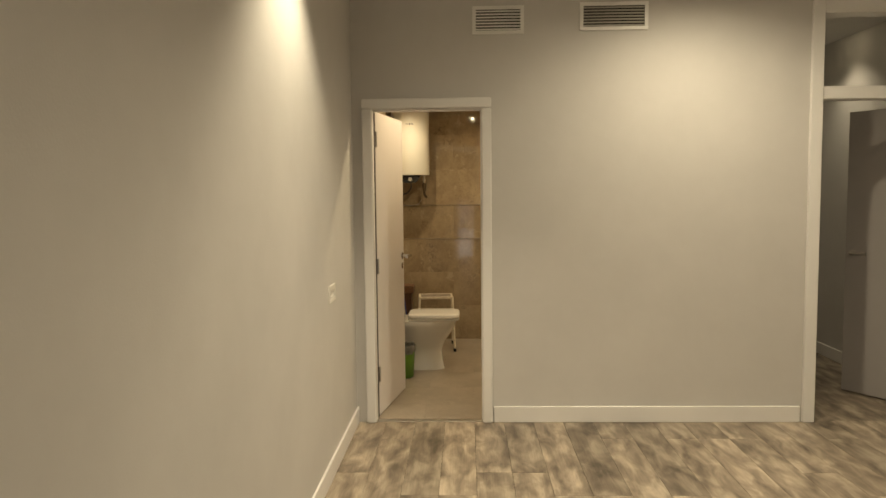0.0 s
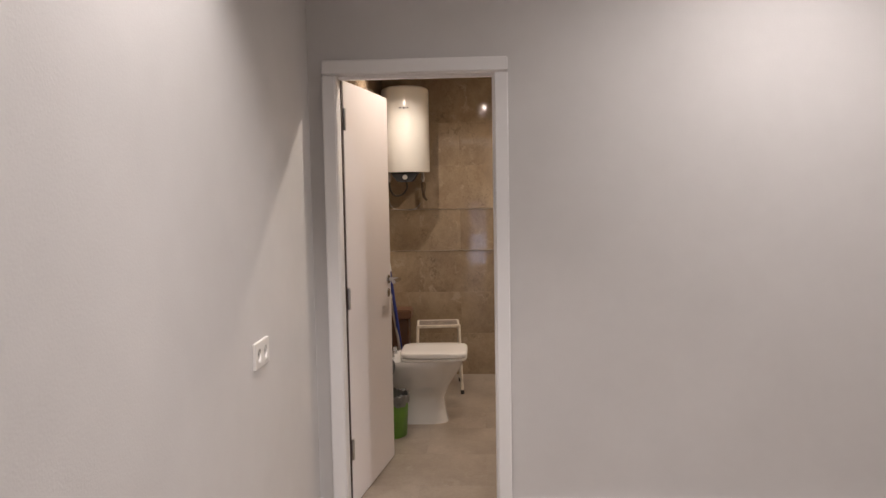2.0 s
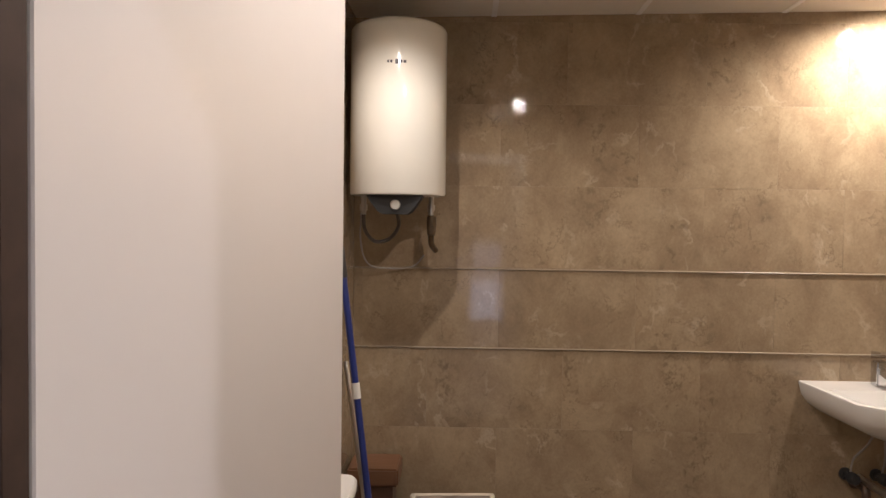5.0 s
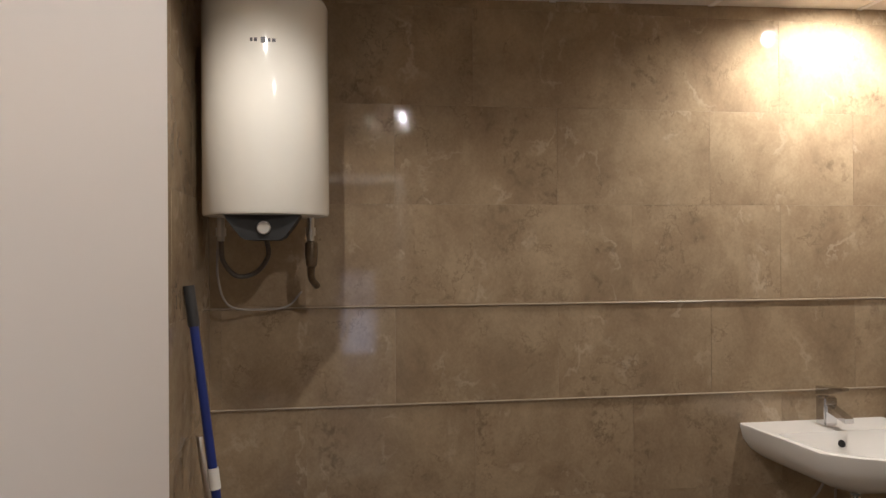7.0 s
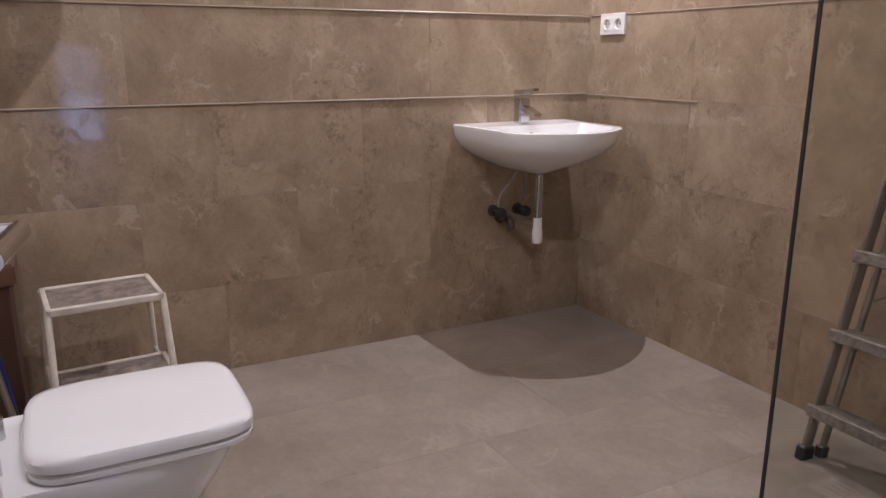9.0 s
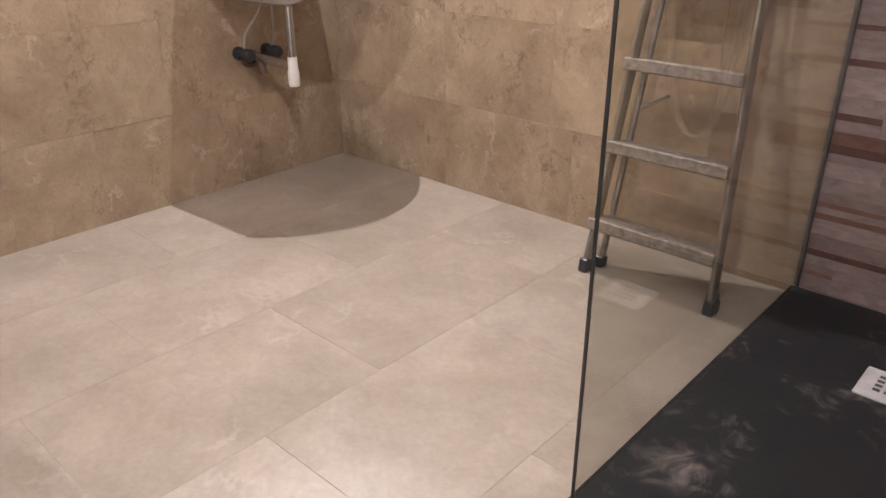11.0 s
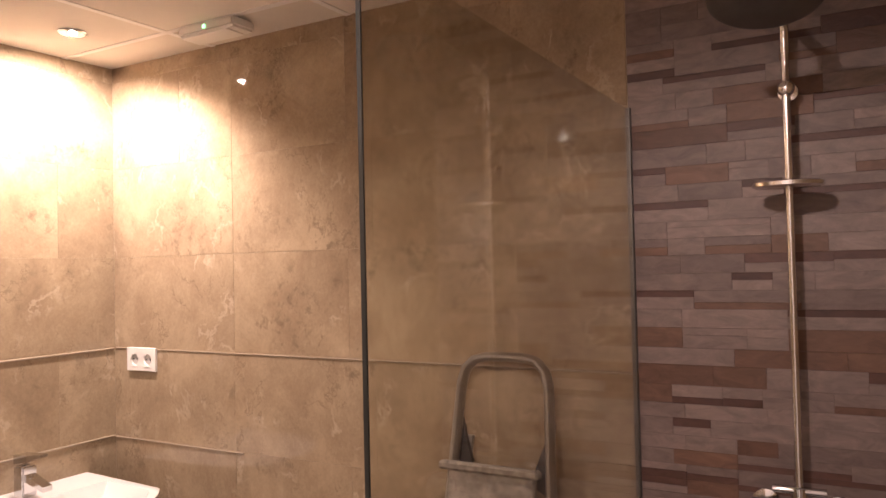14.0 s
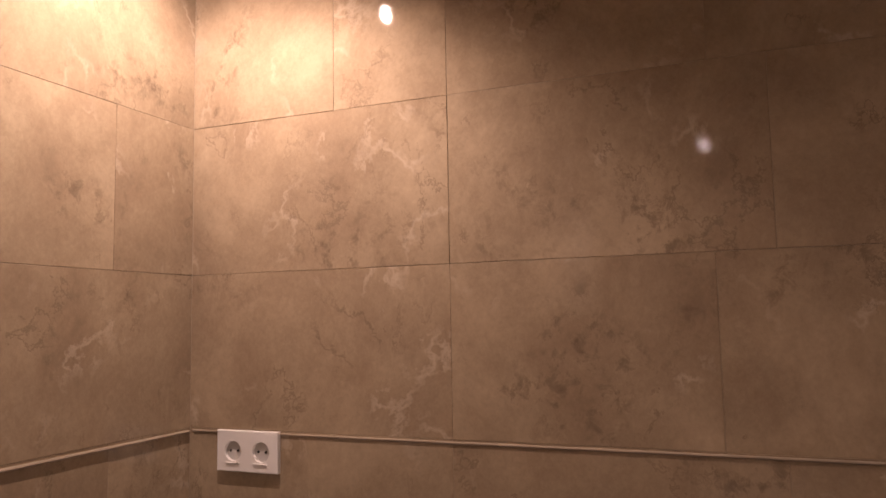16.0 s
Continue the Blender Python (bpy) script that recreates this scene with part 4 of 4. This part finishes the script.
def step_ladder():
    """Folded aluminium stepladder leaning flat against the tiles; local x along the wall, -y into the room, z up the rails."""
    rise = 1.40
    lean = math.degrees(math.atan2(0.225, rise))
    t = thing("step_ladder", pose(2.222, 1.045, 0.0, 0, 0, -90) @ pose(0, 0, 0, -lean), "paint-spattered aluminium stepladder folded against the tiled wall", "stepladder")

    def half(z):
        return 0.206 - 0.057 * z

    # front rails with a rounded hoop on top
    pts = [(-half(0), 0, 0.015), (-half(0.5), 0, 0.5), (-half(1.0), 0, 1.0), (-half(1.29), 0, 1.29)]
    hoop = [(-0.128, 0, 1.347), (-0.118, 0, 1.384), (-0.092, 0, 1.410), (-0.06, 0, 1.418), (0.0, 0, 1.420), (0.06, 0, 1.418), (0.092, 0, 1.410), (0.118, 0, 1.384), (0.128, 0, 1.347)]
    part("front_frame", tube(pts + hoop + [(-x, y, z) for x, y, z in reversed(pts)], 0.0125, 10, flat=1.6), ALU, t, "bent aluminium tube rails with a hoop on top", True)
    for k, z in enumerate((0.168, 0.408, 0.648)):
        w = half(z) - 0.006
        bm = box(-w, -0.045, z - 0.012, w, 0.045, z + 0.012, 0.004)
        box(-w - 0.012, -0.052, z - 0.020, w + 0.012, -0.040, z + 0.016, 0.004, bm=bm)
        for i in range(5):
            y = -0.03 + 0.016 * i
            box(-w, y, z + 0.0115, w, y + 0.005, z + 0.0145, bm=bm)
        part("step", bm, ALU_DIRTY, t, "ribbed aluminium step with dried paint")
    # platform folded down between the rails
    w = half(1.0) - 0.012
    part("platform", box(-w, -0.045, 0.87, w - 0.022, -0.025, 1.125, 0.006), PLASTERED, t, "platform folded down, smeared with dried plaster")
    part("platform_edge", box(-w - 0.025, -0.055, 1.112, w - 0.010, -0.018, 1.135, 0.006), ALU_DIRTY, t)
    for s in (-1, 1):
        bm = bmesh.new()
        loft([[(s * (half(1.15) - o), y, z) for o, z in ((0.004, 1.06), (0.040, 1.08), (0.046, 1.135), (0.026, 1.19), (0.008, 1.25), (0.0, 1.25))] for y in (0.014, 0.030)], bm=bm)
        part("hinge_plate", bm, BLACK, t, "dark hinge plate")
        bm = tube([(s * (half(0) - 0.02), 0.052, 0.02), (s * (half(1.2) - 0.02), 0.048, 1.20)], 0.011, 8)
        part("rear_leg", bm, ALU, t, "", True)
        part("foot", box(s * half(0) - 0.016, -0.026, -0.004, s * half(0) + 0.016, 0.026, 0.042, 0.005), BLACK, t, "black rubber foot")
        part("rear_foot", box(s * (half(0) - 0.02) - 0.014, 0.034, 0.008, s * (half(0) - 0.02) + 0.014, 0.070, 0.045, 0.004), BLACK, t, "black rubber foot")
    part("brace", tube([(-half(0.6) + 0.03, 0.045, 0.52), (-half(0.6) + 0.12, 0.02, 0.57)], 0.005, 8), ALU, t, "", True)
    return t


step_ladder()


def shower_screen():
    t = thing("shower_screen", pose(0, GLASS_Y, 0.03), "clear fixed glass shower screen with a dark free edge", "shower screen")
    p = part("pane", box(GLASS_X + 0.008, -0.003, 0.0, XR - 0.016, 0.003, 2.012), SHOWER_GLASS, t, "clear glass pane")
    p.visible_shadow = False
    part("edge_seal", box(GLASS_X + 0.0045, -0.0032, 0.0, GLASS_X + 0.0075, 0.0032, 2.012), DARK_EDGE, t, "dark edge strip")
    part("wall_profile", box(XR - 0.0155, -0.006, -0.001, XR - 0.0005, 0.006, 2.018, 0.001), PROFILE, t, "grey metal wall profile")
    return t


shower_screen()


def shower_tray():
    t = thing("shower_tray", pose(0, 0, 0), "black slate-textured shower tray with a pale drain cover, dusty", "shower tray")
    x0, x1, y0, y1 = 1.20, XR - 0.012, YD + 0.01, GLASS_Y + 0.012
    bm = bmesh.new()
    nx, ny = 48, 24
    grid = []
    for i in range(nx + 1):
        col = []
        for j in range(ny + 1):
            x, y = x0 + (x1 - x0) * i / nx, y0 + (y1 - y0) * j / ny
            edge = min(i, nx - i, j, ny - j)
            z = 0.030 - 0.006 * min(1, edge / 4) + 0.0012 * noise.noise((x * 14, y * 14, 0)) * (edge > 0)
            col.append(bm.verts.new((x, y, z)))
        grid.append(col)
    for i in range(nx):
        for j in range(ny):
            bm.faces.new((grid[i][j], grid[i + 1][j], grid[i + 1][j + 1], grid[i][j + 1]))
    rim = [c[0] for c in grid] + grid[-1][1:] + [c[-1] for c in grid[-2::-1]] + grid[0][-2:0:-1]
    low = [bm.verts.new((v.co.x, v.co.y, -0.002)) for v in rim]
    for i in range(len(rim)):
        k = (i + 1) % len(rim)
        bm.faces.new((rim[i], rim[k], low[k], low[i]))
    part("basin", bm, SLATE, t, "black textured resin tray", True)
    cover = part("drain_cover", box(2.055, 0.285, 0.022, 2.190, 0.420, 0.031, 0.003), DRAIN_GREY, t, "pale square drain cover with slots")
    # black blocks on the solid cover paint the shade inside its slots
    for i in range(4):
        for j in range(3):
            x, y = 2.086 + 0.021 * i, 0.322 + 0.024 * j
            part("slot", box(x, y, 0.0305, x + 0.012, y + 0.016, 0.0316), BLACK, cover)
    return t


shower_tray()


def shower_set():
    """Chrome shower column on the stone wall; local x along the wall, -y into the room."""
    t = thing("shower_column", pose(XR - 0.014, 0.326, 0.0, 0, 0, -90), "chrome shower column with a round overhead rose and a mixer", "shower")
    off = -0.055
    part("riser", tube([(0, off, 1.12), (0, off, 2.12)], 0.0088, 14), SATIN, t, "", True)
    part("arm", tube(smooth_path([(0, off, 2.115), (0, off - 0.01, 2.17), (0, off - 0.06, 2.195), (0, off - 0.20, 2.185), (0, off - 0.36, 2.178)]), 0.0105, 12), SATIN, t, "", True)
    part("rose", lathe([(0.0, 0.0), (0.092, 0.0), (0.104, 0.006), (0.104, 0.012), (0.06, 0.022), (0.018, 0.030), (0.016, 0.055), (0.0, 0.055)], 36, m=Matrix.Translation((0, off - 0.36, 2.128)) @ pose(0, 0, 0, -18)), PROFILE, t, "dark round overhead shower rose", True)
    for z in (2.035,):
        bm = lathe([(0.0, 0), (0.022, 0), (0.022, 0.008), (0.012, 0.010), (0.012, 0.05), (0.0, 0.05)], 20, m=Matrix.Translation((0, 0, z)) @ pose(0, 0, 0, 90))
        bmesh.ops.create_uvsphere(bm, u_segments=18, v_segments=12, radius=0.019, matrix=Matrix.Translation((0, off, z)))
        part("wall_bracket", bm, SATIN, t, "", True)
    part("shelf", lathe([(0.0, 0.0), (0.068, 0.0), (0.074, 0.004), (0.074, 0.014), (0.068, 0.018), (0.0, 0.018)], 32, m=Matrix.Translation((0, off - 0.03, 1.808)) @ Matrix.Diagonal((1, 0.7, 0.8, 1))), SATIN, t, "small chrome slider disc on the riser", True)
    # mixer
    bm = tube([(-0.10, off, 1.085), (0.10, off, 1.085)], 0.024, 18)
    for s in (-1, 1):
        lathe([(0.0, 0), (0.032, 0), (0.032, 0.010), (0.016, 0.014), (0.016, 0.055), (0.0, 0.055)], 20, bm, Matrix.Translation((s * 0.075, 0, 1.085)) @ pose(0, 0, 0, 90))
    lathe([(0.0, 0.0), (0.018, 0.0), (0.018, 0.05), (0.0, 0.05)], 16, bm, Matrix.Translation((0, off, 1.09)))
    mixer = part("mixer", bm, CHROME, t, "chrome bar mixer", True)
    part("lever", tube([(0, off - 0.02, 1.09), (0, off - 0.05, 1.07), (0, off - 0.07, 1.02), (0, off - 0.088, 0.965)], 0.017, 14, flat=0.7), CHROME, mixer, "", True)
    part("diverter", tube([(-0.055, off - 0.005, 1.135), (0.055, off - 0.005, 1.135)], 0.009, 10), CHROME, mixer, "", True)
    part("hand_shower", lathe([(0.0, 0.0), (0.010, 0.0), (0.012, 0.08), (0.020, 0.12), (0.038, 0.15), (0.038, 0.165), (0.0, 0.168)], 20, m=Matrix.Translation((0.085, off - 0.06, 0.965)) @ pose(0, 0, 0, 40)), STEEL, t, "chrome hand shower", True)
    # hose loops down beside the mixer
    part("hose", tube(smooth_path([(-0.075, off - 0.01, 1.062), (-0.10, off - 0.02, 1.055), (-0.118, off - 0.02, 0.98), (-0.122, off - 0.02, 0.75), (-0.095, off - 0.02, 0.52), (-0.04, off - 0.02, 0.43), (0.03, off - 0.02, 0.50), (0.07, off - 0.03, 0.75), (0.085, off - 0.06, 0.965)]), 0.0075, 10), STEEL, t, "ribbed metal hose", True)
    return t


shower_set()


def step_stool():
    t = thing("step_stool", pose(0.365, 2.32, 0, 0, 0, 4), "cream painted metal two-step stool with worn treads", "step stool")
    # local: y forward is towards -y
    top = 0.51
    for s in (-1, 1):
        x = s * 0.155
        part("front_leg", tube([(x * 1.10, -0.19, 0.010), (x, -0.115, top - 0.015), (x, -0.110, top - 0.004)], 0.0105, 10), CREAM_METAL, t, "", True)
        part("rear_leg", tube([(x * 1.10, 0.185, 0.010), (x, 0.125, top - 0.010)], 0.0095, 10), CREAM_METAL, t, "", True)
        for y in (-0.19, 0.185):
            part("foot", lathe([(0.0, 0), (0.014, 0), (0.014, 0.03), (0.0, 0.03)], 12, m=Matrix.Translation((x * 1.10, y, 0))), BLACK, t, "black rubber foot", True)
        part("brace", tube([(x * 1.05, -0.15, 0.24), (x * 1.05, 0.150, 0.24)], 0.007, 8), CREAM_METAL, t, "", True)
    for name, z, y0, y1, w in (("top_step", top, -0.125, 0.125, 0.16), ("lower_step", 0.285, -0.165, -0.01, 0.166)):
        bm = box(-w, y0, z - 0.022, w, y0 + 0.016, z, 0.003)
        box(-w, y1 - 0.016, z - 0.022, w, y1, z, 0.003, bm=bm)
        box(-w, y0, z - 0.022, -w + 0.016, y1, z, 0.003, bm=bm)
        box(w - 0.016, y0, z - 0.022, w, y1, z, 0.003, bm=bm)
        st = part(name, bm, CREAM_METAL, t, "cream metal step frame")
        part("tread", box(-w + 0.012, y0 + 0.012, z - 0.014, w - 0.012, y1 - 0.012, z - 0.005), TREAD, st, "worn dark tread")
    return t


step_stool()


def corner_box():
    t = thing("wooden_stand", pose(0.03, 2.62, 0), "dark brown wooden stand with an overhanging top", "stand")
    part("body", box(-0.085, -0.09, 0, 0.085, 0.09, 0.50, 0.004), BROWN_WOOD, t)
    part("top", box(-0.098, -0.105, 0.50, 0.108, 0.105, 0.572, 0.008, 2), TOP_WOOD, t, "lighter brown wooden top")
    return t


corner_box()


def leaning_pole(foot, head, r, mat, label, cap=True, name="broom"):
    a, b = Vector(foot), Vector(head)
    t = thing(name, Matrix.Translation(a), label, name)
    d = (b - a)
    n = d.normalized()
    part("handle", tube([n * 0.03, d * 0.35, d * 0.7, d], r, 12), mat, t, "", True)
    if cap:
        part("grip", tube([d - n * 0.10, d, d + n * 0.012], r * 1.25, 12), BLACK, t, "black plastic grip end", True)
        part("joint", tube([d * 0.62, d * 0.66], r * 1.25, 12), PVC, t, "pale joining sleeve", True)
    return t, n


pole, _ = leaning_pole((0.118, 2.25, 0.03), (-0.064, 2.30, 1.45), 0.0125, BLUE, "blue broom handle with a black grip leaning in the corner")
bm = box(-0.13, -0.03, -0.028, 0.06, 0.03, 0.03, 0.01, 2)
part("head", bm, BLUE, pole, "blue plastic broom head")
pole2, _ = leaning_pole((0.135, 2.14, 0.03), (-0.060, 2.42, 1.02), 0.010, STEEL, "thin grey metal mop handle leaning in the corner", False, "mop")
part("head", lathe([(0.0, -0.03), (0.055, -0.03), (0.06, 0.0), (0.03, 0.06), (0.012, 0.09), (0.0, 0.09)], 20), GREY_BAG, pole2, "grey mop head", True)


def pedal_bin():
    t = thing("waste_bin", pose(0.125, 1.21, 0), "green plastic bin with a grey bag and raised grey lid", "waste bin")
    part("body", lathe([(0.0, 0.0), (0.095, 0.0), (0.100, 0.006), (0.112, 0.24), (0.108, 0.243), (0.098, 0.02), (0.0, 0.015)], 36), GREEN, t, "green plastic bin body", True)
    bm = bmesh.new()
    random.seed(4)
    rings = []
    for k, (r, z) in enumerate(((0.113, 0.205), (0.118, 0.235), (0.116, 0.262), (0.104, 0.262), (0.098, 0.18))):
        rings.append([((r + random.uniform(-0.003, 0.005)) * math.cos(a), (r + random.uniform(-0.003, 0.005)) * math.sin(a), z + random.uniform(-0.012, 0.012)) for a in (2 * math.pi * i / 40 for i in range(40))])
    part("bag", loft(rings, cap=False), GREY_BAG, t, "crumpled grey bin bag folded over the rim", True)
    m = Matrix.Translation((-0.085, 0.055, 0.25)) @ pose(0, 0, 0, 0, -68, -30) @ Matrix.Translation((0.118, 0, 0))
    part("lid", lathe([(0.0, 0.0), (0.112, 0.0), (0.120, 0.006), (0.120, 0.014), (0.108, 0.026), (0.04, 0.038), (0.0, 0.040)], 36, m=m), material("grey_lid", (0.16, 0.16, 0.165), 0.4, vary=0.1), t, "grey bin lid tilted open", True)
    return t


pedal_bin()


def emergency_light():
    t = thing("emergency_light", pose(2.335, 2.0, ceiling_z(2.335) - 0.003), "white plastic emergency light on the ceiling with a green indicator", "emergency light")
    part("body", box(-0.050, -0.125, -0.034, 0.050, 0.125, 0.0, 0.008, 2), PVC, t)
    part("diffuser", box(-0.040, -0.09, -0.038, 0.040, 0.115, -0.033, 0.002), material("opal_diffuser", (0.80, 0.79, 0.76), 0.3, vary=0.03), t, "opal diffuser")
    part("indicator", lathe([(0.0, 0.0), (0.006, 0.0), (0.006, 0.003), (0.0, 0.004)], 14, m=Matrix.Translation((-0.051, 0.0, -0.017)) @ pose(0, 0, 0, 0, -90)), LED_GREEN, t, "green indicator lamp")
    return t


emergency_light()


# ---- tiles, stones and planks ----
def tile_wall(parent, origin, turn, length, joints_by_row, label=""):
    """Rows of tiles from the floor up; joints are distances along the wall from the origin."""
    rows = 8
    for k in range(rows):
        z0, z1 = k * ROW, (k + 1) * ROW
        if z0 > 2.45:
            break
        z1 = min(z1, 2.50)
        cuts = [0.0] + sorted(j for j in joints_by_row[k] if 0.01 < j < length - 0.01) + [length]
        for a, b in zip(cuts, cuts[1:]):
            w, h = round(b - a - 0.0008, 4), round(z1 - z0 - 0.0008, 4)
            m = origin @ pose((a + b) / 2, random.uniform(-0.0004, 0.0002), (z0 + z1) / 2, random.uniform(-0.08, 0.08), 0, random.uniform(-0.08, 0.08))
            lay("tile", slab(w, h, T, TILE, 0.0005), m, parent)


random.seed(11)
A = [j - XL for j in (0.234, 0.812, 1.390, 1.968)]
B = [j - XL for j in (-0.043, 0.535, 1.113, 1.691, 2.269)]
tile_wall(wall_back, pose(XL, YB + T, 0), 0, XR - XL, [A, B, A, B, A, B, A, B])
# right wall: runs from the back corner towards the door
RA = [YB - j for j in (2.107, 1.610, 1.030)]
RB = [YB - j for j in (2.107, 1.512, 0.930)]
RT = [YB - j for j in (2.370, 2.107, 1.610, 1.030)]
tile_wall(wall_right, pose(XR + T, YB, 0, 0, 0, -90), 0, YB - GLASS_Y - 0.004, [RB, RA, RA, RB, RA, RB, RT, RT])
LA, LB = [0.3, 0.878, 1.456, 2.034], [0.589, 1.167, 1.745, 2.323]
tile_wall(wall_bleft, pose(XL - T, YD + 0.01, 0, 0, 0, 90), 0, YB - YD - 0.012, [LA, LB, LA, LB, LA, LB, LA, LB])

# thin trims along two joints
def trim_line(z, axis, a, b, r=0.0036, deep=1.0):
    bm = bmesh.new()
    prof = [(0.0, -r), (-0.006, -r * 0.6), (-0.0075, 0.0), (-0.006, r * 0.6), (0.0, r)]
    if axis == "x":
        loft([[(x, YB + d, z + h) for d, h in prof] for x in (a, b)], bm=bm)
    else:
        loft([[(XR + d * deep, y, z + h) for d, h in prof] for y in (a, b)], bm=bm)
    return bm


trims = structure("trim_tiles", trim_line(3 * ROW - 0.002, "x", XL + 0.002, XR - 0.008), TRIM_WHITE, "thin pale ceramic trim between the wall tiles", "trim")
structure("trim_tiles_upper", trim_line(4 * ROW - 0.008, "x", XL + 0.002, XR - 0.008), TRIM_WHITE, "thin pale ceramic trim between the wall tiles", "trim")
structure("trim_tiles_side", trim_line(4 * ROW - 0.006, "y", GLASS_Y + 0.012, YB - 0.008, 0.0030, 0.45), TRIM_WHITE, "thin pale ceramic trim between the wall tiles", "trim")
structure("trim_tiles_side_lower", trim_line(3 * ROW - 0.006, "y", 2.07, YB - 0.008, 0.0030, 0.6), TRIM_WHITE, "thin pale ceramic trim between the wall tiles", "trim")

# split-stone strips in the shower
random.seed(23)
STONE_MESHES = {}


def stone_mesh(w, h, t, mat):
    key = (w, h, t, mat.name)
    if key not in STONE_MESHES:
        c = 0.0006
        ring = lambda g, y: [(-w / 2 + g, y, -h / 2 + g), (w / 2 - g, y, -h / 2 + g), (w / 2 - g, y, h / 2 - g), (-w / 2 + g, y, h / 2 - g)]
        STONE_MESHES[key] = finish(loft([ring(0, 0), ring(0, -t + c), ring(c, -t)]), "stone", mat)
    return STONE_MESHES[key]


def strip(y_top, w, z0, h, mat):
    t = random.choice((0.0115, 0.012, 0.0125))
    lay("stone", stone_mesh(round(w - 0.0002, 4), round(h - 0.0002, 4), t, mat), pose(XR + T, y_top - w / 2, z0 + h / 2, 0, 0, -90), wall_right)


z = 0.028
y_lo, y_hi = YD + 0.012, GLASS_Y + 0.002
while z < 2.47:
    h = random.choice((0.036, 0.042, 0.046, 0.050))
    y = y_hi
    while y > y_lo + 0.005:
        w = random.choice((0.09, 0.12, 0.15, 0.19, 0.24))
        w = min(w, y - y_lo)
        if y - w - y_lo < 0.06:
            w = y - y_lo
        kind = random.random()
        if kind < 0.56:
            strip(y, w, z, h, STONE_PALE)
        elif kind < 0.68:
            strip(y, w, z, h, STONE_BROWN)
        elif kind < 0.71:
            strip(y, w, z, h, STONE_DARK)
        else:
            thin = round(h * random.choice((0.36, 0.42, 0.5)), 4)
            low_mat, high_mat = random.choice(((STONE_DARK, STONE_PALE), (STONE_PALE, STONE_DARK), (STONE_PALE, STONE_PALE), (STONE_BROWN, STONE_PALE), (STONE_PALE, STONE_DARK)))
            low_h = thin if low_mat is not STONE_PALE else h - thin
            strip(y, w, z, low_h, low_mat)
            strip(y, w, z + low_h, h - low_h, high_mat)
        y -= w
    z += h

# floor tiles of the bathroom
random.seed(31)
fy = [0.03, 0.40, 0.86, 1.33, 1.80, 2.28, YB]
for r, (ya, yb) in enumerate(zip(fy, fy[1:])):
    start = 1.06 + (0.0 if r % 2 == 0 else 0.345)
    xs = sorted({XL, XR} | {round(start + 0.69 * k, 3) for k in range(-3, 4) if XL + 0.03 < start + 0.69 * k < XR - 0.03})
    for xa, xb in zip(xs, xs[1:]):
        if yb < YD + 0.001:
            continue
        w, h = round(xb - xa - 0.0004, 4), round(yb - ya - 0.0004, 4)
        lay("tile", slab(w, h, 0.006, FLOOR_TILE, 0.0005), pose((xa + xb) / 2, (ya + yb) / 2, -0.0055 + random.uniform(-0.0003, 0.0003), -90), floor_bath)

# oak planks of the room
random.seed(47)
PW = 0.192
x = ROOM_L
plank_meshes = {}
while x < ROOM_X - 0.01:
    w = min(PW, ROOM_X - x)
    y = 0.018
    first = random.choice((0.35, 0.6, 0.9, 1.2))
    while y > ROOM_Y + 0.01:
        ln = min(first, y - ROOM_Y)
        first = 1.22
        key = (round(w, 3), round(ln, 2))
        if key not in plank_meshes:
            a, b, c = key[0] / 2 - 0.0006, ln / 2 - 0.0006, 0.0012
            ring = lambda g, zz: [(-a + g, -b + g, zz), (a - g, -b + g, zz), (a - g, b - g, zz), (-a + g, b - g, zz)]
            plank_meshes[key] = finish(loft([ring(0, -0.006), ring(0, -c), ring(c, 0)]), "plank", OAK)
        lay("plank", plank_meshes[key], pose(x + w / 2, y - ln / 2, 0), floor_wood)
        y -= ln
    x += w
